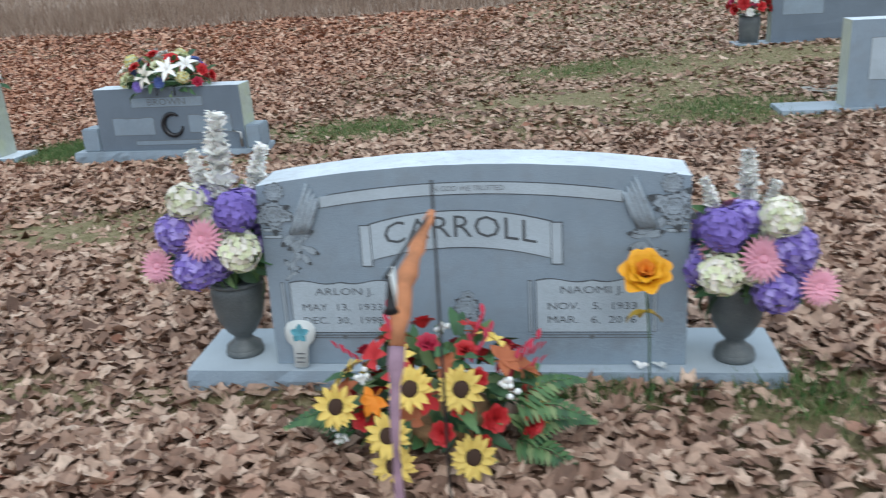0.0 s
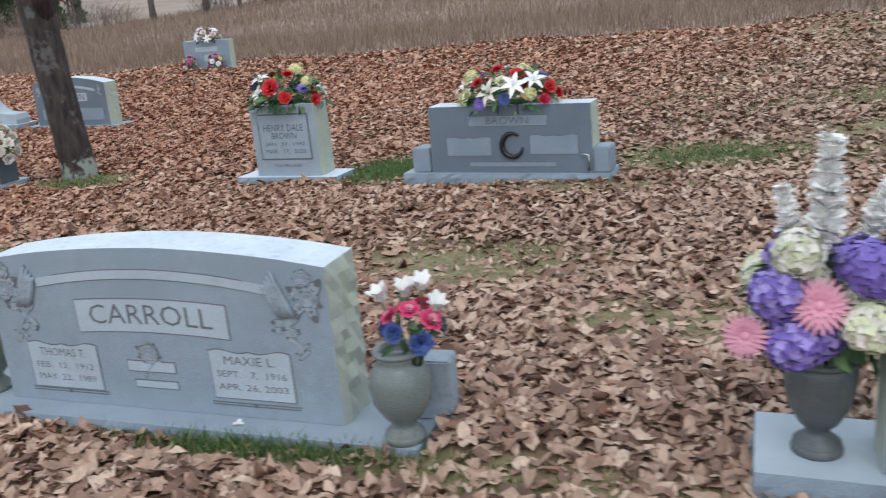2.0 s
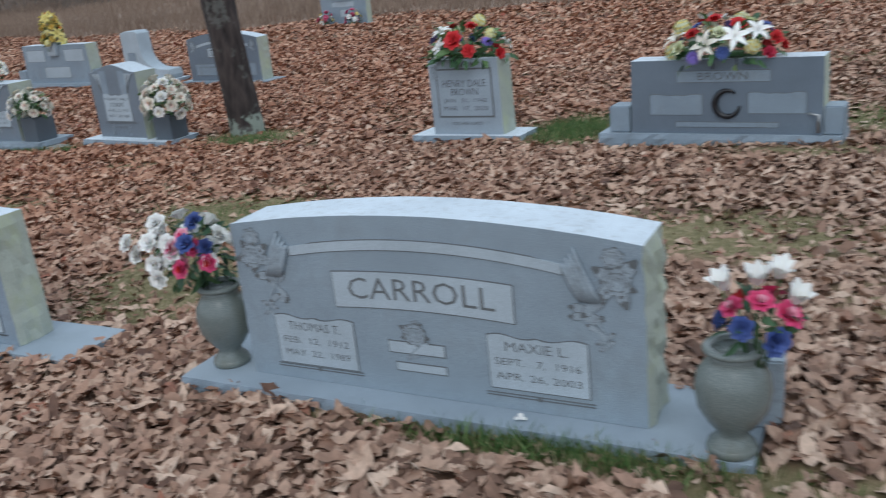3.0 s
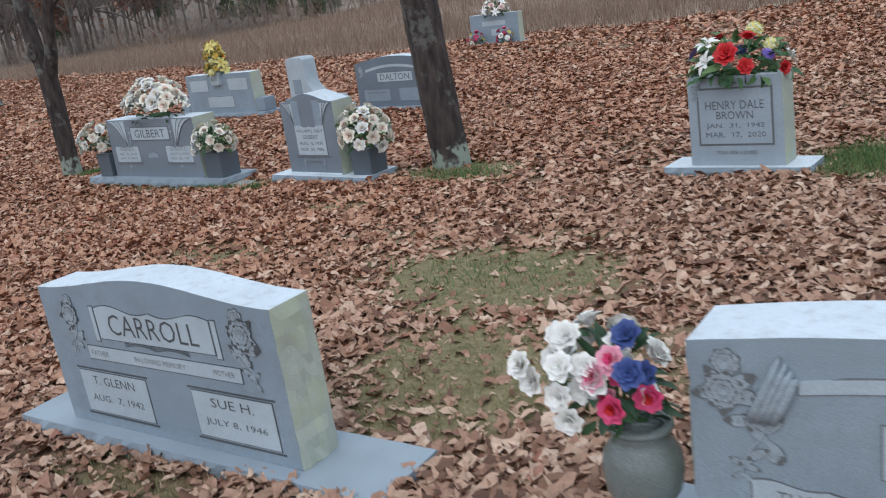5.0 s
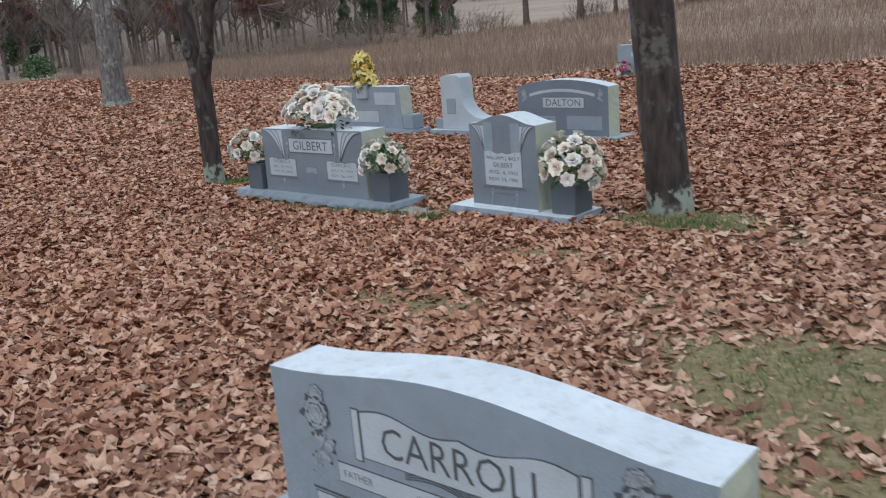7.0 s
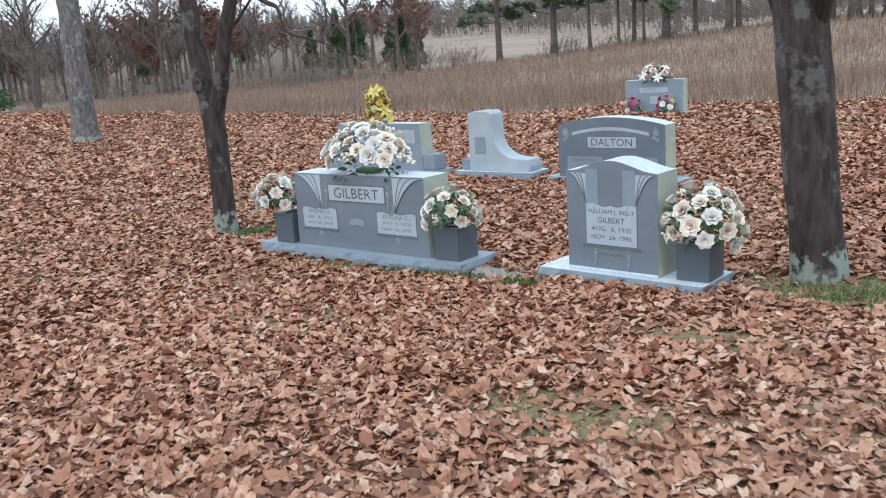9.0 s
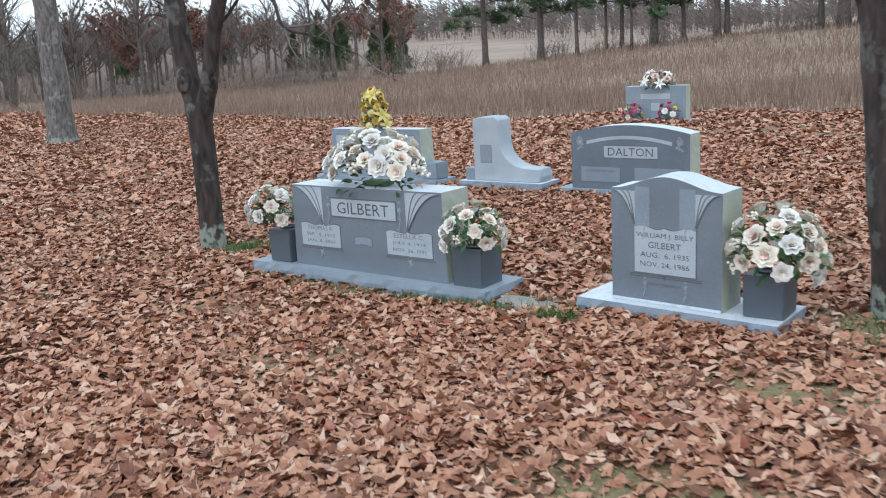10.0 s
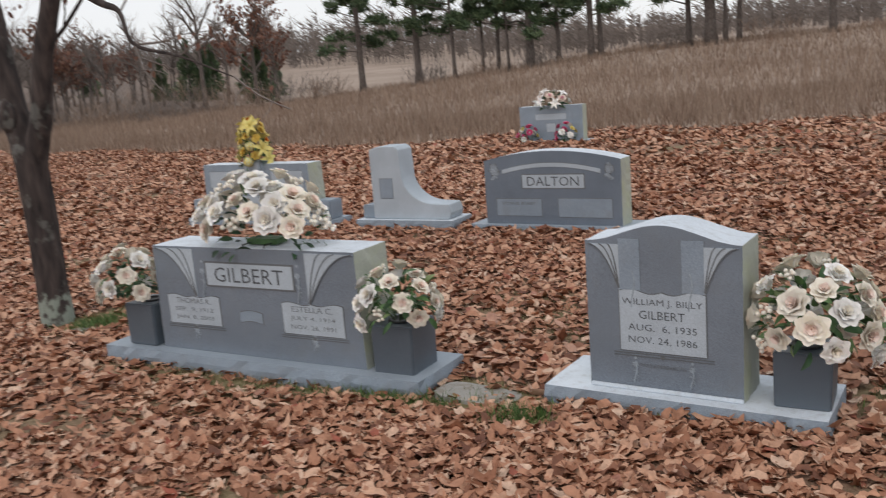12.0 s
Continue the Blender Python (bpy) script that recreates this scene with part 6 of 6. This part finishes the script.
def near_tree_forked():
    rng = random.Random(42)
    x, y = -12.8, 7.0
    g = h(x, y) - 0.03
    t = thing("tree", pose(x, y, g) @ Matrix.Diagonal((1.1, 1.1, 1.33, 1)), "forked dark-barked young tree with lichen at its foot", "tree", "graveyard trees")
    bm, tw = bmesh.new(), bmesh.new()
    pts, radii = column((0, 0, -0.1), (0.0, 0, 0.98), 0.092, 0.098, 18, 0.25, 0.15)
    trunk_mesh(bm, pts, radii, 20, 0.07, 9)
    knots = [(0.0, 0, 0.7), (-0.03, 0, 0.95), (-0.1, 0, 1.2), (-0.14, 0.0, 1.5), (-0.19, 0.02, 1.88), (-0.15, 0.05, 2.4)]
    smooth_tube(bm, knots, [0.085, 0.088, 0.084, 0.078, 0.07, 0.06], 16, 0.12, 3)
    right = [(0.01, 0, 0.68), (0.06, 0, 0.92), (0.17, 0, 1.12), (0.27, 0, 1.4), (0.46, 0.0, 1.75), (0.62, 0.05, 2.3)]
    smooth_tube(bm, right, [0.07, 0.07, 0.064, 0.058, 0.05, 0.042], 14, 0.12, 8)
    bmesh.ops.create_icosphere(bm, subdivisions=2, radius=0.07, matrix=pose(-0.06, -0.07, 1.12) @ Matrix.Diagonal((1, 0.6, 1.3, 1)))
    branch = [(0.4, 0, 1.68), (0.6, 0, 1.68), (0.8, 0.02, 1.6), (0.95, 0, 1.55), (1.03, 0, 1.4), (1.3, 0.05, 1.33), (1.66, 0.05, 1.22)]
    smooth_tube(bm, branch, [0.03, 0.02, 0.016, 0.011, 0.007, 0.003], 8, 0.15, 5)
    for p, d in ((branch[4], (0.6, -0.2, -0.5)), (branch[5], (0.5, 0.3, 0.3)), (branch[3], (0.3, 0.3, 0.8)), (branch[6], (0.6, 0.1, -0.3)), (branch[2], (0.4, 0.2, 0.5)), (branch[4], (0.7, 0.1, 0.1))):
        grow(bm, tw, p, d, 0.35, 0.007, 1, rng)
    for p, d, ln, r in ((knots[5], (-0.4, 0.1, 1), 1.0, 0.05), (knots[4], (-1, 0.3, 0.5), 0.9, 0.022), (right[5], (0.5, 0.2, 1), 0.9, 0.035), (right[4], (0.5, 0.4, 0.6), 0.8, 0.02), (knots[3], (-0.7, 0.5, 0.6), 0.8, 0.016), (right[3], (0.1, 0.6, 0.8), 0.7, 0.014), (knots[5], (0.3, -0.3, 1), 0.9, 0.04), (knots[4], (-0.9, -0.3, 0.1), 0.7, 0.014), (knots[3], (-0.8, 0.2, 0.1), 0.6, 0.012), (right[4], (0.2, 0.6, 0.2), 0.7, 0.012)):
        grow(bm, tw, p, d, ln, r, 3, rng)
    lv = clinging_leaves(tw, 420, rng, 0.045)
    finish_tree(t, bm, tw, BARK, lv, OAK_LEAF)


def big_grey_tree():
    rng = random.Random(43)
    x, y = -29.8, 15.5
    t = thing("tree", pose(x, y, h(x, y) - 0.05) @ Matrix.Scale(1.18, 4), "large grey-barked tree at the field edge", "tree", "graveyard trees")
    bm, tw = bmesh.new(), bmesh.new()
    pts, radii = column((0, 0, -0.1), (0.1, 0, 4.2), 0.29, 0.23, 24, 0.5, 0.35)
    trunk_mesh(bm, pts, radii, 24, 0.08, 17)
    for d in ((-0.5, 0.2, 1), (0.6, 0, 1), (0.1, 0.6, 1)):
        grow(bm, tw, (0.1, 0, 4.1), d, 2.2, 0.15, 3, rng)
    finish_tree(t, bm, tw, BARK_GREY)


near_tree_single()
near_tree_forked()
big_grey_tree()


# ---- dry field, pines and woods ----
def dry_field():
    rng = np.random.RandomState(12)
    xs, ys = [], []
    for x0, x1, y0, y1, dens in ((-46, 8, 17, 24, 150), (-52, 8, 24, 34, 55), (-58, 8, 34, 52, 22)):
        n = int((x1 - x0) * (y1 - y0) * dens)
        xs.append(rng.uniform(x0, x1, n))
        ys.append(rng.uniform(y0, y1, n))
    x, y = np.concatenate(xs), np.concatenate(ys)
    keep = y > field_edge(x)
    edge = (y - field_edge(x))[keep]
    deep = y[keep]
    x, y = afield(x[keep], y[keep])
    n = len(x)
    z = ground_height(x, y)
    clump = 0.75 + 0.25 * np.sin(x * 1.3 + 2 * np.sin(y * 0.8)) * np.sin(y * 1.1 + x * 0.3)
    hh = rng.uniform(0.22, 0.62, n) * clump * np.clip(0.62 + 0.45 * edge, 0.55, 1.12)
    w = rng.uniform(0.007, 0.018, n) * (1 + np.clip((deep - 24) / 20, 0, 1.3))
    a = rng.uniform(0, 6.283, n)
    dx, dy = np.cos(a) * w, np.sin(a) * w
    lx, ly = rng.normal(0, 0.22, n) * hh, rng.normal(0, 0.22, n) * hh
    v = np.stack([np.stack([x - dx, y - dy, z - 0.02], -1), np.stack([x + dx, y + dy, z - 0.02], -1), np.stack([x + lx, y + ly, z + hh], -1)], 1).reshape(-1, 3)
    tagged(mesh_object("field_grass", raw_mesh("field_grass", v, np.arange(3 * n).reshape(-1, 3)), STRAW), "tall dry brown grass of an old field", "grass", "", "stuff")


dry_field()


def brush(x, y, r, hh, count, mat, label, seed, name="shrub"):
    """A thicket of thin stems, forking upwards."""
    rng = random.Random(seed)
    t = thing(name, pose(x, y, h(x, y) - 0.02), label, "shrub", "field shrubs")
    bm = bmesh.new()
    for _ in range(count):
        a, q = rng.uniform(0, 6.283), rng.random() ** 0.5 * r
        p = Vector((q * math.cos(a), q * math.sin(a), 0))
        top = p + Vector((rng.uniform(-0.5, 0.5) * r, rng.uniform(-0.5, 0.5) * r, hh * rng.uniform(0.45, 1.1)))
        tube(bm, limb_path(p, top, 0.06 * hh, rng, 3), [0.016, 0.013, 0.01, 0.006], 3, False)
        for _ in range(3):
            m = p.lerp(top, rng.uniform(0.4, 0.9))
            e = m + Vector((rng.uniform(-1, 1), rng.uniform(-1, 1), rng.uniform(0.2, 1))) * hh * 0.25
            tube(bm, [m, e], [0.009, 0.005], 3, False)
    ob = part("stem_mass", bm, mat, t, "thin bare stems", True)
    ob["kind"] = "stuff"
    return t


for i, (x, y, r, hh) in enumerate(((-33.5, 43, 1.3, 1.3), (-27.5, 44, 1.1, 1.2), (-24.2, 44.5, 1.6, 1.0), (-21.3, 44.5, 1.2, 1.0), (-38, 41, 2.2, 1.6), (-43, 40, 2.4, 1.5), (-47, 38, 2.5, 1.6), (-15, 46, 1.6, 0.9), (-10.5, 45, 1.4, 1.0), (-52, 34, 2.6, 1.6), (-57, 33, 2.6, 1.7), (-36, 45, 2.0, 1.8), (-41, 46, 2.0, 2.0), (-45, 45, 2.5, 2.2), (-50, 44, 2.6, 2.4), (-55, 42, 2.6, 2.4), (-60, 40, 2.8, 2.3), (-66, 40, 3, 2.4), (-62, 32, 2.6, 1.6), (-72, 38, 3, 2.4), (-48, 48, 3, 2.6), (-56, 50, 3, 2.8), (-64, 48, 3, 2.8))):
    brush(*afield(x, y), r * 1.15, hh * 1.15, 70, TWIG if i % 2 else STRAW, "brown leafless thicket at the far edge of the field", 60 + i)


def pine(x, y, r, hh, seed):
    rng = random.Random(seed)
    t = thing("pine_tree", pose(x, y, h(x, y) - 0.1) @ Matrix.Scale(1.16, 4), "tall pine with a bare lower trunk beyond the field", "tree", "pines beyond the field")
    lean = rng.uniform(-0.25, 0.25)
    bm, nd = bmesh.new(), bmesh.new()
    pts, radii = column((0, 0, 0), (lean, 0, hh), r, r * 0.35, 12, 0.35, 0.3)
    trunk_mesh(bm, pts, radii, 10, 0.06, seed)
    first = rng.uniform(1.9, 2.9)
    k = int(14 + hh * 2.0)
    for i in range(k):
        q = i / k
        z = first + (hh - first) * q
        a = rng.uniform(0, 6.283)
        ln = (1.0 - q * 0.7) * rng.uniform(1.3, 3.0)
        base = Vector((lean * z / hh, 0, z))
        tip = base + Vector((math.cos(a) * ln, math.sin(a) * ln, ln * rng.uniform(-0.2, 0.35)))
        path = limb_path(base, tip, 0.12 * ln, rng, 3)
        tube(bm, path, [0.045, 0.035, 0.025, 0.012], 4, False)
        if rng.random() < 0.14 and q < 0.3:
            continue
        for j in range(9):
            c = path[1].lerp(path[3], rng.uniform(0.2, 1.05)) + Vector((rng.uniform(-0.3, 0.3), rng.uniform(-0.3, 0.3), rng.uniform(-0.1, 0.25)))
            for _ in range(30):
                d = Vector((rng.uniform(-1, 1), rng.uniform(-1, 1), rng.uniform(-0.5, 1))).normalized() * rng.uniform(0.25, 0.45)
                s = d.orthogonal().normalized() * 0.034
                o = c + Vector((rng.uniform(-0.12, 0.12), rng.uniform(-0.12, 0.12), rng.uniform(-0.08, 0.08)))
                nd.faces.new((nd.verts.new(o - s), nd.verts.new(o + s), nd.verts.new(o + d)))
    part("trunk", bm, BARK_FAR, t, "", True)
    ob = part("crown", nd, NEEDLE, t, "dark green needle clumps")
    ob["kind"] = "stuff"
    return t


PINES = [(-32.06, 0.19), (-28.64, 0.19), (-26.16, 0.11), (-24.65, 0.09), (-23.9, 0.12), (-23.1, 0.08), (-22.05, 0.23), (-20.58, 0.12), (-18.75, 0.17), (-18.35, 0.14), (-14.17, 0.15), (-13.1, 0.27), (-12.5, 0.11), (-11.94, 0.12), (-8.0, 0.16), (-5.0, 0.14)]
for i, (x, r) in enumerate(PINES):
    pine(*afield(x, 45 + 0.35 * math.sin(i * 2.1)), r, 6.5 + 18 * r + 1.5 * math.sin(i * 1.7), 80 + i)


def bare_tree(seed, hh, leafy=False):
    rng = random.Random(seed)
    t = thing("bare_tree", pose(0, 0, 0), "leafless grey-brown tree in the wood beyond the field", "tree", "trees of the wood")
    bm, tw = bmesh.new(), bmesh.new()
    r = hh * 0.016
    pts, radii = column((0, 0, -0.2), (rng.uniform(-0.3, 0.3), 0, hh * 0.6), r, r * 0.55, 7, 0.3, 0.3)
    trunk_mesh(bm, pts, radii, 7, 0.05, seed)
    for i in range(9):
        z = hh * rng.uniform(0.22, 0.6)
        a = rng.uniform(0, 6.283)
        grow(bm, tw, (pts[-1][0] * z / (hh * 0.6), 0, z), (math.cos(a), math.sin(a), rng.uniform(0.7, 1.8)), hh * rng.uniform(0.16, 0.26), r * 0.5, 2, rng)
    leaves = clinging_leaves(tw, 900, rng, 0.2) if leafy else None
    part("trunk", bm, BARK_FAR, t, "", True)
    ob = part("twig_mass", tw, TWIG, t, "fine bare twigs", True)
    ob["kind"] = "stuff"
    if leaves:
        t["label"] = "tree holding rust-brown dead leaves in the wood"
        ob = part("crown", leaves, OAK_LEAF, t, "rust-brown dead leaves")
        ob["kind"] = "stuff"
    return t


def cedar(seed, hh):
    rng = random.Random(seed)
    t = thing("cedar_tree", pose(0, 0, 0), "dark green cedar among bare trees", "tree", "trees of the wood")
    bm, nd = bmesh.new(), bmesh.new()
    tube(bm, [(0, 0, -0.2), (0, 0, hh)], [0.12, 0.03], 6)
    for _ in range(2600):
        q = rng.random() ** 0.7
        z = hh * (0.12 + 0.86 * (1 - q))
        rr = hh * 0.24 * q * rng.uniform(0.3, 1.0) * (1 + 0.3 * math.sin(z * 5))
        a = rng.uniform(0, 6.283)
        o = Vector((rr * math.cos(a), rr * math.sin(a), z))
        d = Vector((math.cos(a) * 0.7, math.sin(a) * 0.7, rng.uniform(-0.3, 0.8))) * rng.uniform(0.15, 0.35)
        s = d.orthogonal().normalized() * 0.05
        nd.faces.new((nd.verts.new(o - s), nd.verts.new(o + s), nd.verts.new(o + d)))
    part("trunk", bm, BARK_FAR, t, "", True)
    ob = part("crown", nd, NEEDLE, t, "dense dark green sprays")
    ob["kind"] = "stuff"
    return t


def plant_wood():
    rng = random.Random(55)
    kinds = [bare_tree(200 + i, 6.5 + 0.5 * i) for i in range(5)] + [bare_tree(210, 6.0, True), bare_tree(211, 7.0, True), cedar(220, 4.5)]
    used = set()
    for i in range(160):
        az = rng.uniform(-2.3, -0.72)
        if az < -1.55 and i % 2:
            continue
        y = rng.uniform(46, 75) if az > -1.3 else rng.uniform(36, 70)
        if az < -1.75:
            y = rng.uniform(26, 44)
        x, y = afield(-6.6 + az * (y - 2.5), y)
        j = rng.choice((0, 1, 2, 3, 4, 0, 1, 2, 3, 4, 5, 6, 5, 6, 7))
        s = rng.uniform(0.9, 1.6)
        m = pose(x, y, h(x, y) - 0.05, 0, 0, rng.uniform(0, 360))
        if j in used:
            ob = copy_thing(kinds[j], m)
        else:
            ob = kinds[j]
            ob.matrix_basis = m
            used.add(j)
        ob.scale = (s, s, s)
    for i, (x, y, s) in enumerate(((-58, 63, 1.25), (-52, 60, 1.0), (-46, 56, 0.8))):
        x, y = afield(x, y)
        ob = copy_thing(kinds[7], pose(x, y, h(x, y), 0, 0, 40 * i))
        ob.scale = (s, s, s)


plant_wood()


def rust_tree_and_shrub():
    rng = random.Random(77)
    t = bare_tree(230, 7.0, True)
    t["label"] = "autumn tree with glowing rust-red leaves"
    x, y = afield(-66, 27)
    t.matrix_basis = pose(x, y, h(x, y), 0, 0, 0)
    t.scale = (1.1, 1.1, 1.0)
    x, y = afield(-54, 27)
    s = thing("shrub", pose(x, y, h(x, y)), "bright green leafy shrub beyond the field", "shrub", "field shrubs")
    bm = bmesh.new()
    for _ in range(900):
        d = Vector((rng.uniform(-1, 1), rng.uniform(-1, 1), rng.uniform(0, 1)))
        if d.length > 1.1:
            continue
        p = Vector((d.x * 1.1, d.y * 1.1, 0.15 + d.z * 1.5))
        petal(bm, pose(p.x, p.y, p.z, rng.uniform(-60, 60), rng.uniform(-60, 60), rng.uniform(0, 360)), 0.2, 0.13, 0.1, 0.2, 0, 2)
    ob = part("crown", bm, FOLIAGE, s, "bright green leaves")
    ob["kind"] = "stuff"


rust_tree_and_shrub()


def far_woods():
    """The wooded skyline: thousands of thin trunks and twigs, too far to tell apart."""
    rng = np.random.RandomState(31)
    n = 8500
    az = rng.uniform(-3.2, 0.75, n)
    y = rng.uniform(118, 175, n)
    y = np.where(az < -1.6, rng.uniform(70, 130, n), y)
    x, y = afield(-6.6 + az * (y - 2.5), y)
    z = ground_height(x, y)
    hh = rng.gamma(6, 0.85, n) * (0.85 + 0.2 * np.sin(az * 9))
    vs = []
    w = 0.05
    base = np.stack([x, y, z - 0.3], -1)
    top = base + np.stack([rng.normal(0, 0.3, n), rng.normal(0, 0.3, n), hh], -1)
    side = np.array([w, 0, 0])
    vs.append(np.stack([base - side, base + side, top], 1))
    for k in range(26):
        q = rng.uniform(0.25, 0.95, n)[:, None]
        p = base + (top - base) * q
        a = rng.uniform(0, 6.283, n)
        ln = hh * rng.uniform(0.12, 0.34, n)
        d = np.stack([np.cos(a) * ln * 1.1, np.sin(a) * ln * 0.4, ln * rng.uniform(0.2, 0.9, n)], -1)
        s = np.array([0.08, 0.0, 0.08])
        vs.append(np.stack([p - s, p + s, p + d], 1))
    v = np.concatenate(vs).reshape(-1, 3)
    tagged(mesh_object("far_woods", raw_mesh("far_woods", v, np.arange(len(v)).reshape(-1, 3)), TWIG, None, False), "distant grey-brown winter woods on the skyline", "woods", "", "stuff")


far_woods()


# ---- single leaves lying nearest the walk ----
def nearest_leaves():
    rng = np.random.RandomState(71)
    shapes = []
    for k in range(8):
        v, f = leaf_cloud(np.zeros(1), np.zeros(1), np.zeros(1), np.array([0.066]), FULL[k % len(FULL)][None], rng, 0.25, 0.8)
        me = raw_mesh("leaf", v, f)
        me.materials.append(SINGLE_LEAF)
        me.shade_smooth()
        shapes.append(me)
    x, y = scatter(-9.2, 0.9, 1.7, 5.4, 9, rng)
    for i in range(min(300, len(x))):
        ob = new("leaf", shapes[i % 8])
        ob.parent = litter_near
        ob.matrix_basis = pose(x[i], y[i], h(x[i], y[i]) + 0.025, rng.uniform(-14, 14), rng.uniform(-14, 14), rng.uniform(0, 360))


nearest_leaves()
